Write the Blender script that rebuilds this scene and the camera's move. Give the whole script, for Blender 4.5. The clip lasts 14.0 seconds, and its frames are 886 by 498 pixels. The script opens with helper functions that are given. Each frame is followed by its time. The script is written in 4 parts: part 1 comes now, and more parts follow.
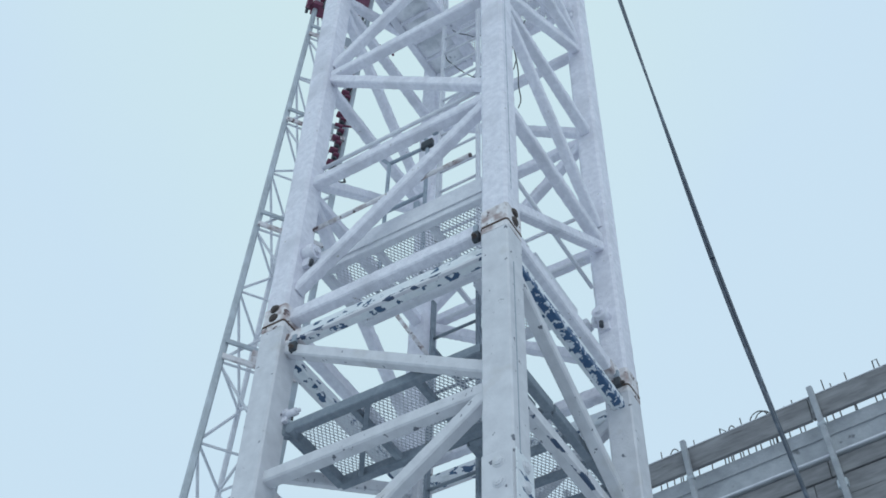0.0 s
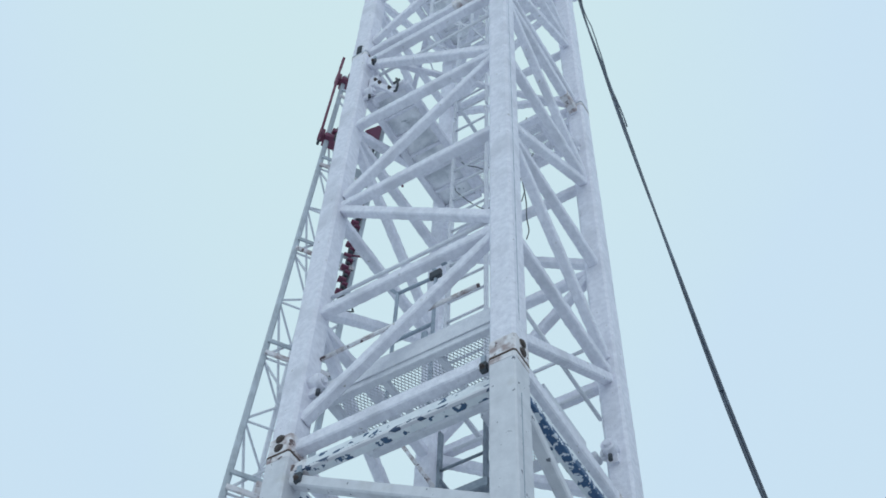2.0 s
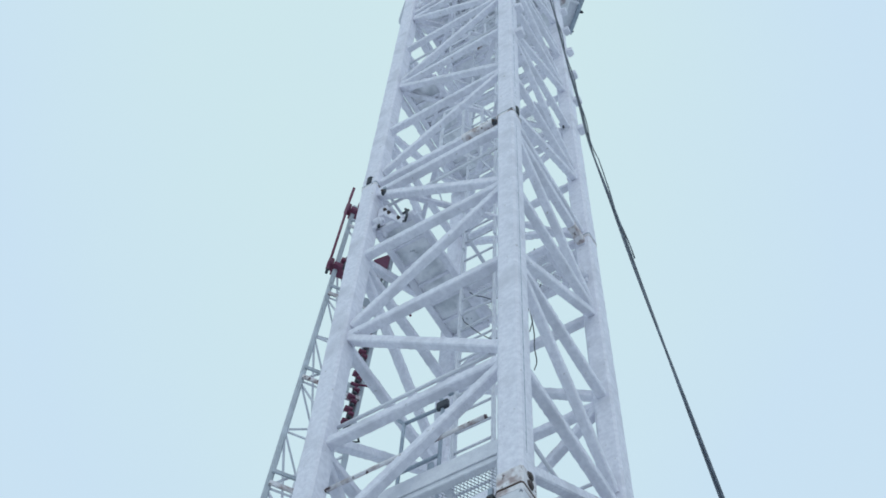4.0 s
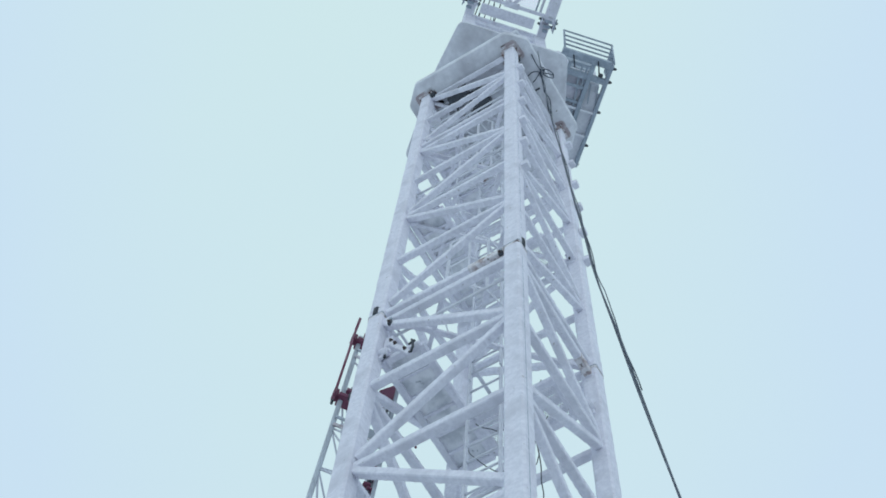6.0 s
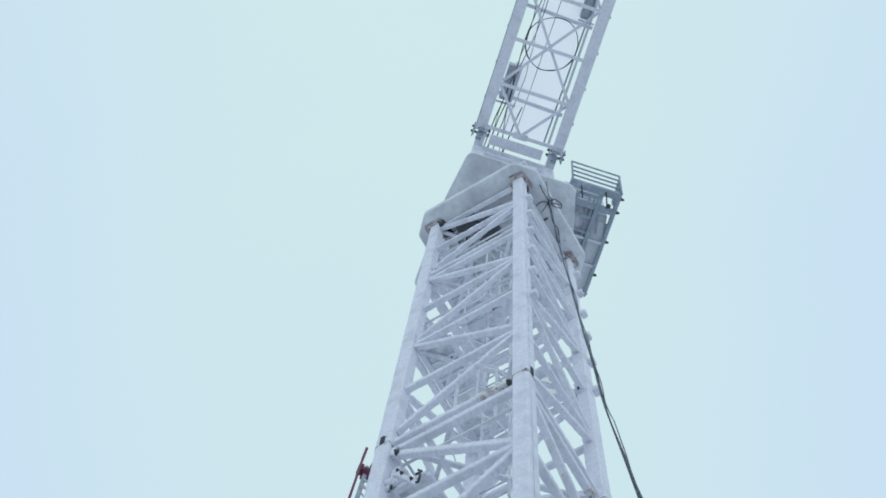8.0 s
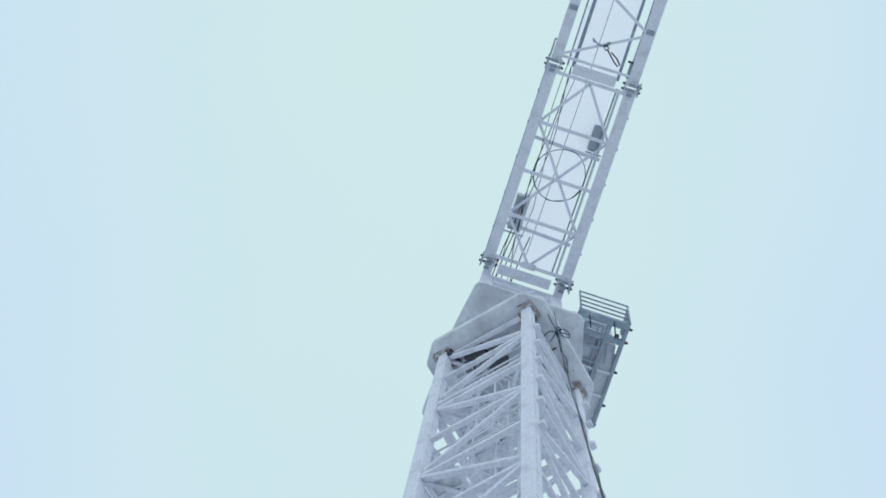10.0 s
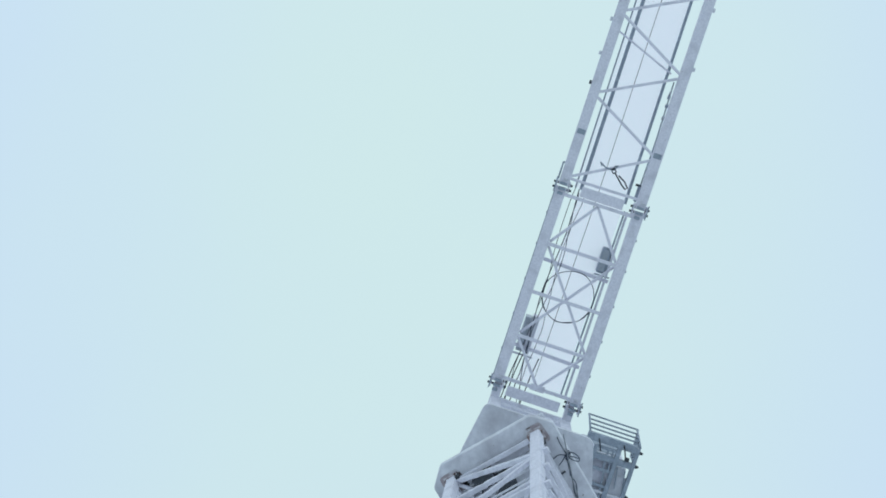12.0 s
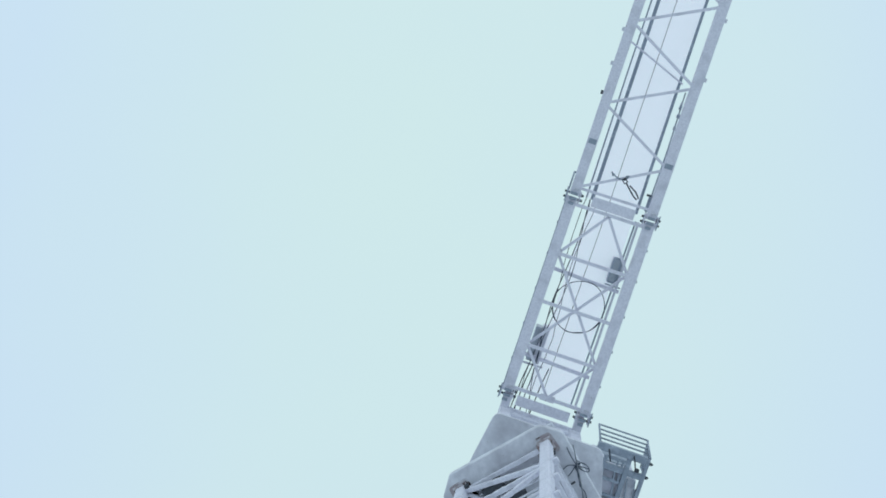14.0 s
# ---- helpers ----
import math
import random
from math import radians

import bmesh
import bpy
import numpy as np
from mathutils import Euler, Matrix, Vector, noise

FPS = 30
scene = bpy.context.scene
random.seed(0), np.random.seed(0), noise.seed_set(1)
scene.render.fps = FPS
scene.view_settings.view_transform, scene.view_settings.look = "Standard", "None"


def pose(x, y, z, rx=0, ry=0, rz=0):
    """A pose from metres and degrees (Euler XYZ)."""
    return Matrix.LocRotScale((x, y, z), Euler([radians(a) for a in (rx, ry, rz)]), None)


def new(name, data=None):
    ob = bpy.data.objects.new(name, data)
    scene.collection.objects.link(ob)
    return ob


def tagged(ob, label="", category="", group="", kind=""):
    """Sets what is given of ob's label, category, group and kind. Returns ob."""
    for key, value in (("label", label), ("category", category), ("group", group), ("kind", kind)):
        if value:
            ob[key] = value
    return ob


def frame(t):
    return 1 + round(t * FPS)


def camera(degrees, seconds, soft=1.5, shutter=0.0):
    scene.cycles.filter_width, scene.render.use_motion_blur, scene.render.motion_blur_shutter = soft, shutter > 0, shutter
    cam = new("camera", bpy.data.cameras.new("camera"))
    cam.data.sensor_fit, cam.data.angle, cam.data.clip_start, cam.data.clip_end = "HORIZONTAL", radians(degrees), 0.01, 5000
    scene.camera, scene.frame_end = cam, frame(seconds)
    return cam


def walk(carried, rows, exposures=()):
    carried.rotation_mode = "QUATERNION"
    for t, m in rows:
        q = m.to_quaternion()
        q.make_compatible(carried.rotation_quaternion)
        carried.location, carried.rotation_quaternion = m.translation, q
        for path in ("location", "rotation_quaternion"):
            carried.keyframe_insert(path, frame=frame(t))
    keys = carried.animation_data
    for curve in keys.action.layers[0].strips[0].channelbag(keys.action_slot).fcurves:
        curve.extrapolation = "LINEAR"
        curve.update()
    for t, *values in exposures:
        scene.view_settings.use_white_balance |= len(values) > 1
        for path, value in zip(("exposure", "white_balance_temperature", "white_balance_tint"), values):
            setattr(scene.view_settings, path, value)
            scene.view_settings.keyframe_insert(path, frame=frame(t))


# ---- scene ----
EYE = 1.6
# seconds, yaw, pitch, roll: a slow tilt up from one spot
TURN = [
    (0.0, -0.015, 50.027, -1.171),
    (0.5, -0.076, 51.544, -1.356),
    (1.0, -0.082, 53.036, -1.471),
    (1.5, -0.136, 54.559, -1.622),
    (2.0, -0.149, 56.066, -1.734),
    (2.5, -0.168, 57.566, -1.841),
    (3.0, -0.377, 59.076, -2.067),
    (5.5, -0.434, 66.638, -2.544),
    (6.0, -0.479, 68.154, -2.663),
    (6.5, -0.586, 69.646, -2.788),
    (7.0, -0.547, 71.160, -2.892),
    (7.5, -0.609, 72.644, -3.015),
    (8.0, -0.695, 74.126, -3.148),
    (10.5, -0.988, 81.624, -3.688),
    (11.0, -1.016, 83.127, -3.789),
    (11.5, -1.089, 84.609, -3.907),
    (12.0, -1.177, 85.755, -4.020),
    (12.5, -1.290, 86.174, -4.137),
    (13.0, -1.400, 86.233, -4.262),
    (13.5, -1.425, 86.207, -4.379),
    (14.0, -1.452, 86.204, -4.532),
]
cam = camera(39.5, 14.0, soft=1.7)
walk(cam, [(t, pose(0, 0, EYE, 90 + p, r, y)) for t, y, p, r in TURN])

# ---- light: overcast winter sky over snow ----
world = bpy.data.worlds.new("overcast")
scene.world = world
world.use_nodes = True
wn, wl = world.node_tree.nodes, world.node_tree.links
sky = wn.new("ShaderNodeTexSky")
sky.sky_type = "NISHITA"
sky.sun_disc = False
sky.sun_elevation, sky.sun_rotation = radians(35), radians(200)
sky.dust_density = 6
co = wn.new("ShaderNodeTexCoord")
sep = wn.new("ShaderNodeSeparateXYZ")
wl.new(co.outputs["Generated"], sep.inputs[0])
# paler overhead, bluer lower down; lens vignetting is painted in as bluer sides
off = wn.new("ShaderNodeMath")
off.operation = "ADD"
off.inputs[1].default_value = 0.065
wl.new(sep.outputs["X"], off.inputs[0])
sq = wn.new("ShaderNodeMath")
sq.operation = "MULTIPLY"
wl.new(off.outputs[0], sq.inputs[0])
wl.new(off.outputs[0], sq.inputs[1])
wide = wn.new("ShaderNodeMath")
wide.operation = "MULTIPLY_ADD"
wide.inputs[1].default_value = 5.0
wl.new(sq.outputs[0], wide.inputs[0])
low = wn.new("ShaderNodeMapRange")
low.inputs["From Min"].default_value, low.inputs["From Max"].default_value = 1.0, 0.40
wl.new(sep.outputs["Z"], low.inputs["Value"])
wl.new(low.outputs[0], wide.inputs[2])
cloud = wn.new("ShaderNodeTexNoise")
cloud.inputs["Scale"].default_value = 3.5
cloud.inputs["Detail"].default_value = 3
wl.new(co.outputs["Generated"], cloud.inputs["Vector"])
patch = wn.new("ShaderNodeMath")
patch.operation = "MULTIPLY_ADD"
patch.inputs[1].default_value = 0.5
wl.new(cloud.outputs["Fac"], patch.inputs[0])
wl.new(wide.outputs[0], patch.inputs[2])
ramp = wn.new("ShaderNodeValToRGB")
ramp.color_ramp.elements[0].position, ramp.color_ramp.elements[1].position = 0.2, 1.0
ramp.color_ramp.elements[0].color = (0.62, 0.81, 0.815, 1)
ramp.color_ramp.elements[1].color = (0.58, 0.75, 0.885, 1)
veil = wn.new("ShaderNodeMixRGB")
veil.blend_type = "ADD"
veil.inputs[0].default_value = 0.004
back = wn["Background"]
wl.new(patch.outputs[0], ramp.inputs[0])
wl.new(ramp.outputs[0], veil.inputs[1])
wl.new(sky.outputs[0], veil.inputs[2])
wl.new(veil.outputs[0], back.inputs["Color"])
back.inputs["Strength"].default_value = 1.0
sun = new("sun", bpy.data.lights.new("sun", "SUN"))
sun.data.energy, sun.data.angle, sun.data.color = 0.3, radians(60), (1, 0.97, 0.93)
sun.matrix_world = pose(0, 0, 60, 55, 0, 20)
scene.view_settings.exposure = 0.0

# ---- materials ----
def shader(name, base, rough=0.6, metal=0.0, grain=None, grain_scale=30, stain=None, stain_scale=3.0, stain_cut=(0.55, 0.7), bump=0.15, bump_scale=60, chips=None, chip_scale=7.0, chip_cut=(0.62, 0.66), stretch=(1, 1, 1)):
    """Paint or raw surface: grain at a fine scale, stains at a coarse one, sharp-edged chips, fine relief."""
    m = bpy.data.materials.new(name)
    m.use_nodes = True
    n, l = m.node_tree.nodes, m.node_tree.links
    b = n["Principled BSDF"]
    b.inputs["Roughness"].default_value, b.inputs["Metallic"].default_value = rough, metal
    co = n.new("ShaderNodeTexCoord")
    info = n.new("ShaderNodeObjectInfo")
    mp = n.new("ShaderNodeMapping")
    mp.inputs["Scale"].default_value = stretch
    shift = n.new("ShaderNodeVectorMath")
    shift.operation = "SCALE"
    shift.inputs[0].default_value = (37.0, 19.0, 53.0)
    l.new(info.outputs["Random"], shift.inputs["Scale"])
    l.new(shift.outputs[0], mp.inputs["Location"])
    l.new(co.outputs["Object"], mp.inputs["Vector"])

    def noise_tex(scale, detail, cut):
        t = n.new("ShaderNodeTexNoise")
        t.inputs["Scale"].default_value, t.inputs["Detail"].default_value = scale, detail
        l.new(mp.outputs[0], t.inputs["Vector"])
        r = n.new("ShaderNodeMapRange")
        r.inputs["From Min"].default_value, r.inputs["From Max"].default_value = cut
        l.new(t.outputs["Fac"], r.inputs["Value"])
        return r.outputs[0]

    def mix(fac, a, colour):
        x = n.new("ShaderNodeMixRGB")
        l.new(fac, x.inputs[0])
        if hasattr(a, "links"):
            l.new(a, x.inputs[1])
        else:
            x.inputs[1].default_value = (*a, 1)
        x.inputs[2].default_value = (*colour, 1)
        return x.outputs[0]

    col = mix(noise_tex(grain_scale, 6, (0.3, 0.75)), base, grain or tuple(c * 0.88 for c in base))
    if stain:
        col = mix(noise_tex(stain_scale, 8, stain_cut), col, stain)
    if chips:
        col = mix(noise_tex(chip_scale, 10, chip_cut), col, chips)
    l.new(col, b.inputs["Base Color"])
    bt = n.new("ShaderNodeTexNoise")
    bt.inputs["Scale"].default_value, bt.inputs["Detail"].default_value = bump_scale, 5
    l.new(mp.outputs[0], bt.inputs["Vector"])
    bp = n.new("ShaderNodeBump")
    bp.inputs["Strength"].default_value, bp.inputs["Distance"].default_value = bump, 0.01
    l.new(bt.outputs["Fac"], bp.inputs["Height"])
    l.new(bp.outputs[0], b.inputs["Normal"])
    return m


PAINT = shader("frosted_white_paint", (0.835, 0.83, 0.905), 0.75, grain=(0.672, 0.667, 0.75), grain_scale=24, stain=(0.615, 0.612, 0.68), stain_scale=3.2, stain_cut=(0.50, 0.72), chips=(0.42, 0.40, 0.40), chip_scale=22, chip_cut=(0.69, 0.73), bump=0.65, bump_scale=80)
DIRTY = shader("dirty_frosted_paint", (0.79, 0.80, 0.85), 0.75, grain=(0.64, 0.65, 0.70), grain_scale=10, stain=(0.49, 0.49, 0.54), stain_scale=1.6, stain_cut=(0.48, 0.72), chips=(0.33, 0.30, 0.30), chip_scale=8, chip_cut=(0.70, 0.75), bump=0.6, bump_scale=60)
WORN = shader("worn_white_paint", (0.675, 0.68, 0.725), 0.6, grain=(0.555, 0.56, 0.605), grain_scale=11, stain=(0.52, 0.51, 0.52), stain_scale=4, stain_cut=(0.6, 0.75), chips=(0.15, 0.16, 0.20), chip_scale=17, chip_cut=(0.67, 0.69), bump=0.25)
CHIPPED = shader("white_paint_chipped_to_blue", (0.78, 0.80, 0.83), 0.6, grain=(0.66, 0.70, 0.75), stain=(0.45, 0.47, 0.5), stain_scale=6, stain_cut=(0.6, 0.8), chips=(0.05, 0.10, 0.19), chip_scale=19, chip_cut=(0.585, 0.60), stretch=(0.62, 0.62, 1.25), bump=0.3)
EDGEWORN = shader("edge_worn_paint", (0.74, 0.74, 0.78), 0.6, grain=(0.6, 0.6, 0.65), chips=(0.05, 0.08, 0.15), chip_scale=16, chip_cut=(0.54, 0.555), stretch=(0.4, 0.4, 1.2), bump=0.3)
BLUE = shader("blue_undercoat", (0.035, 0.09, 0.20), 0.55, grain=(0.055, 0.12, 0.24), chips=(0.66, 0.70, 0.76), chip_scale=22, chip_cut=(0.53, 0.555))
RUSTY = shader("rust_stained_paint", (0.78, 0.765, 0.80), 0.7, grain=(0.64, 0.61, 0.63), stain=(0.37, 0.29, 0.29), stain_scale=11, stain_cut=(0.46, 0.64), chips=(0.12, 0.08, 0.085), chip_scale=17, chip_cut=(0.60, 0.64), bump=0.5)
RUSTFOOT = shader("rust_eaten_paint", (0.66, 0.64, 0.68), 0.75, grain=(0.5, 0.46, 0.48), grain_scale=14, stain=(0.30, 0.22, 0.21), stain_scale=7, stain_cut=(0.40, 0.58), chips=(0.09, 0.055, 0.05), chip_scale=12, chip_cut=(0.55, 0.60), bump=0.6)
GRIMY = shader("grimy_mounting_plate", (0.70, 0.71, 0.76), 0.75, grain=(0.58, 0.58, 0.62), grain_scale=9, stain=(0.38, 0.32, 0.34), stain_scale=4, stain_cut=(0.43, 0.57), chips=(0.12, 0.09, 0.09), chip_scale=7, chip_cut=(0.60, 0.66), bump=0.5)
ICE = shader("caked_frost", (0.90, 0.90, 0.93), 0.85, grain=(0.76, 0.77, 0.81), grain_scale=9, stain=(0.56, 0.58, 0.62), stain_scale=5, stain_cut=(0.45, 0.64), chips=(0.30, 0.32, 0.36), chip_scale=9, chip_cut=(0.66, 0.70), bump=0.9, bump_scale=25)
GRATE = shader("frosted_grating", (0.78, 0.82, 0.92), 0.7, grain=(0.6, 0.65, 0.78))
# frost in the grating lets the daylight above shine through
grate_nodes, grate_links = GRATE.node_tree.nodes, GRATE.node_tree.links
frost = grate_nodes.new("ShaderNodeBsdfTranslucent")
frost.inputs["Color"].default_value = (1.0, 0.97, 1.0, 1)
frost_mix = grate_nodes.new("ShaderNodeMixShader")
frost_mix.inputs[0].default_value = 0.97
grate_links.new(grate_nodes["Principled BSDF"].outputs[0], frost_mix.inputs[1])
grate_links.new(frost.outputs[0], frost_mix.inputs[2])
grate_links.new(frost_mix.outputs[0], grate_nodes["Material Output"].inputs["Surface"])
RUST = shader("rust", (0.13, 0.085, 0.07), 0.85, grain=(0.08, 0.05, 0.04), grain_scale=25, bump=0.6)
BOLT = shader("brown_rusted_bolt", (0.11, 0.085, 0.08), 0.7, 0.3, grain=(0.06, 0.05, 0.05), bump=0.5)
GALV = shader("galvanised_steel", (0.46, 0.50, 0.54), 0.55, 0.2, grain=(0.35, 0.39, 0.43), grain_scale=20, stain=(0.55, 0.6, 0.66), stain_scale=5, stain_cut=(0.5, 0.75))
FROSTGALV = shader("frosted_steel", (0.74, 0.75, 0.80), 0.7, 0.0, grain=(0.62, 0.63, 0.69), grain_scale=18, bump=0.4)
GREY = shader("grey_frosted_steel", (0.34, 0.39, 0.46), 0.6, 0.15, grain=(0.25, 0.30, 0.36), stain=(0.5, 0.56, 0.63), stain_scale=6, stain_cut=(0.52, 0.8), bump=0.3)
SLATE = shader("slate_grey_steel", (0.25, 0.29, 0.34), 0.6, 0.15, grain=(0.18, 0.215, 0.26), stain=(0.36, 0.41, 0.47), stain_scale=5, stain_cut=(0.55, 0.8), bump=0.3)
DARK = shader("dark_steel", (0.07, 0.08, 0.095), 0.6, 0.2, grain=(0.035, 0.04, 0.05))
RUBBER = shader("black_cable_sheath", (0.022, 0.034, 0.058), 0.4, grain=(0.045, 0.065, 0.10), grain_scale=14, stain=(0.16, 0.20, 0.26), stain_scale=9, stain_cut=(0.52, 0.8), bump=0.2)
REBAR = shader("weathered_rebar", (0.17, 0.165, 0.17), 0.7, 0.2, grain=(0.11, 0.10, 0.10))
RED = shader("dark_red_paint", (0.18, 0.045, 0.09), 0.6, grain=(0.13, 0.03, 0.065), stain=(0.3, 0.17, 0.2), stain_scale=8, stain_cut=(0.58, 0.8))
CONCRETE = shader("raw_concrete", (0.43, 0.455, 0.49), 0.9, grain=(0.32, 0.34, 0.38), grain_scale=11, stain=(0.29, 0.31, 0.34), stain_scale=3.5, stain_cut=(0.47, 0.7), chips=(0.17, 0.18, 0.20), chip_scale=6, chip_cut=(0.66, 0.70), bump=0.7, bump_scale=25)
TIMBER = shader("weathered_formwork_board", (0.235, 0.238, 0.25), 0.85, grain=(0.155, 0.155, 0.17), grain_scale=7, stain=(0.30, 0.305, 0.32), stain_scale=2.5, stain_cut=(0.45, 0.75), chips=(0.10, 0.095, 0.10), chip_scale=3, chip_cut=(0.66, 0.72), stretch=(1, 5, 5), bump=0.35, bump_scale=14)
SNOW = shader("trodden_snow", (0.74, 0.75, 0.77), 0.9, grain=(0.66, 0.67, 0.69), grain_scale=0.6, stain=(0.25, 0.24, 0.23), stain_scale=0.2, stain_cut=(0.55, 0.8), bump=0.6, bump_scale=3)


# ---- building blocks ----
def part(name, bm, material, parent, label="", at=None):
    """Links a bmesh as one mesh object under a thing or a part."""
    me = bpy.data.meshes.new(name)
    bm.to_mesh(me)
    bm.free()
    me.materials.append(material)
    ob = new(name, me)
    ob.parent = parent
    if at is not None:
        ob.matrix_basis = at
    if label:
        tagged(ob, label)
    return ob


def thing(name, m, label, category, group="", kind=""):
    ob = new(name)
    ob.matrix_basis = m
    ob.empty_display_size = 0.2
    return tagged(ob, label, category, group, kind)


def prism(bm, a, b, w, h=None, ch=0.12, up=(0, 0, 1), inset=0.0):
    """A bar of rectangular section with chamfered edges from a to b; w across, h along up."""
    h = h or w
    a, b = Vector(a), Vector(b)
    d = (b - a).normalized()
    a, b = a + d * inset, b - d * inset
    up = Vector(up)
    if abs(d.dot(up)) > 0.95:
        up = Vector((1, 0, 0))
    s = d.cross(up).normalized()
    t = s.cross(d).normalized()
    c = ch * min(w, h)
    x, y = w / 2, h / 2
    ring = [(x, y - c), (x - c, y), (-x + c, y), (-x, y - c), (-x, -y + c), (-x + c, -y), (x - c, -y), (x, -y + c)]
    lo = [bm.verts.new(a + s * p + t * q) for p, q in ring]
    hi = [bm.verts.new(b + s * p + t * q) for p, q in ring]
    for i in range(8):
        j = (i + 1) % 8
        bm.faces.new((lo[j], lo[i], hi[i], hi[j]))
    bm.faces.new(lo)
    bm.faces.new(hi[::-1])
    return bm


def bar(a, b, w, h=None, ch=0.12, up=(0, 0, 1), inset=0.0):
    return prism(bmesh.new(), a, b, w, h, ch, up, inset)


def rimed(a, b, w, h=None, rime=0.006, step=0.035):
    """A bar whose edges are made uneven by hoarfrost."""
    h = h or w
    a, b = Vector(a), Vector(b)
    d = (b - a).normalized()
    up = Vector((0, 0, 1)) if abs(d.z) < 0.95 else Vector((1, 0, 0))
    s = d.cross(up).normalized()
    t = s.cross(d).normalized()
    n = max(2, int((b - a).length / step))
    x, y, c = w / 2, h / 2, 0.12 * min(w, h)
    ring = [(x, y - c), (x - c, y), (-x + c, y), (-x, y - c), (-x, -y + c), (-x + c, -y), (x - c, -y), (x, -y + c)]
    bm = bmesh.new()
    rows = []
    for k in range(n + 1):
        p = a.lerp(b, k / n)
        row = []
        for q, r in ring:
            v = p + s * q + t * r
            grow = rime * (0.5 + 1.2 * noise.noise(v * 31.0) + 0.35 * noise.noise(v * 7.0))
            row.append(bm.verts.new(v + (s * q + t * r).normalized() * grow))
        rows.append(row)
    for lo, hi in zip(rows, rows[1:]):
        for i in range(8):
            j = (i + 1) % 8
            bm.faces.new((lo[j], lo[i], hi[i], hi[j]))
    bm.faces.new(rows[0])
    bm.faces.new(rows[-1][::-1])
    return bm


def tube(bm, pts, r, n=8, closed=False):
    """A round pipe or cable along points."""
    pts = [Vector(p) for p in pts]
    rings = []
    ref = Vector((0.31, 0.17, 0.93))
    for i, p in enumerate(pts):
        q0 = pts[i - 1] if i or closed else p
        q1 = pts[(i + 1) % len(pts)] if i + 1 < len(pts) or closed else p
        d = (q1 - q0).normalized()
        s = d.cross(ref)
        if s.length < 0.05:
            s = d.cross(Vector((1, 0, 0)))
        s.normalize()
        t = s.cross(d)
        rings.append([bm.verts.new(p + (s * math.cos(2 * math.pi * k / n) + t * math.sin(2 * math.pi * k / n)) * r) for k in range(n)])
    m = len(rings)
    for i in range(m if closed else m - 1):
        A, B = rings[i], rings[(i + 1) % m]
        for k in range(n):
            f = bm.faces.new((A[k], A[(k + 1) % n], B[(k + 1) % n], B[k]))
            f.smooth = True
    if not closed:
        bm.faces.new(rings[0][::-1])
        bm.faces.new(rings[-1])
    bmesh.ops.recalc_face_normals(bm, faces=bm.faces)
    return bm


def pipe(pts, r, n=8, closed=False):
    return tube(bmesh.new(), pts, r, n, closed)


def block(bm, lo, hi, bevel=0.0):
    """A box between two corners, its edges rounded off by a bevel."""
    lo, hi = Vector(lo), Vector(hi)
    r = bmesh.ops.create_cube(bm, size=1.0, matrix=Matrix.Translation((lo + hi) / 2) @ Matrix.Diagonal((*(hi - lo), 1)))
    if bevel:
        vs = set(r["verts"])
        bmesh.ops.bevel(bm, geom=[e for e in bm.edges if e.verts[0] in vs and e.verts[1] in vs], offset=bevel, segments=2, affect="EDGES", profile=0.5)
    return bm


def slab(lo, hi, bevel=0.0):
    return block(bmesh.new(), lo, hi, bevel)


def plate(outline, z0, z1, bevel=0.0):
    """A flat plate of any outline between two heights."""
    bm = bmesh.new()
    f = bm.faces.new([bm.verts.new((x, y, z0)) for x, y in outline])
    r = bmesh.ops.extrude_face_region(bm, geom=[f])
    for v in r["geom"]:
        if isinstance(v, bmesh.types.BMVert):
            v.co.z = z1
    bmesh.ops.recalc_face_normals(bm, faces=bm.faces)
    if bevel:
        bmesh.ops.bevel(bm, geom=list(bm.edges), offset=bevel, segments=2, affect="EDGES", profile=0.5)
    return bm


def bolt_head(r, depth, axis):
    """A hexagonal bolt head on a round washer, along +axis from the origin."""
    bm = bmesh.new()
    for n, rad, a, b in ((20, r * 1.25, 0.0, depth * 0.3), (6, r, depth * 0.3, depth), (12, r * 0.5, depth, depth * 1.25)):
        bmesh.ops.create_cone(bm, cap_ends=True, segments=n, radius1=rad, radius2=rad * 0.94, depth=b - a, matrix=Matrix.Translation((0, 0, (a + b) / 2)))
    q = Vector((0, 0, 1)).rotation_difference(Vector(axis)).to_matrix()
    bmesh.ops.transform(bm, matrix=q.to_4x4(), verts=bm.verts)
    return bm


# ---- ground ----
def ground():
    bm = bmesh.new()
    n, size = 40, 1500.0
    bmesh.ops.create_grid(bm, x_segments=n, y_segments=n, size=size)
    for v in bm.verts:
        v.co.x = math.copysign(size * (abs(v.co.x) / size) ** 3, v.co.x)
        v.co.y = math.copysign(size * (abs(v.co.y) / size) ** 3, v.co.y)
        if v.co.length > 25:
            v.co.z = 0.25 * noise.noise(v.co * 0.02) - 0.15
    me = bpy.data.meshes.new("ground")
    bm.to_mesh(me)
    bm.free()
    me.materials.append(SNOW)
    tagged(new("ground", me), "trodden snow-covered ground of the building site", "ground", kind="structure")


ground()

# ---- the crane's mast ----
CX, CY, MAST_TURN = -0.040, 6.071, 58.58
MAST = pose(CX, CY, 0, 0, 0, MAST_TURN)
HALF, CHORD = 0.95, 0.19
J1, LONG = 7.60, 6.222
CORNERS = [(-1, -1), (-1, 1), (1, 1), (1, -1)]


def mast_at(z):
    return MAST @ Matrix.Translation((0, 0, z))


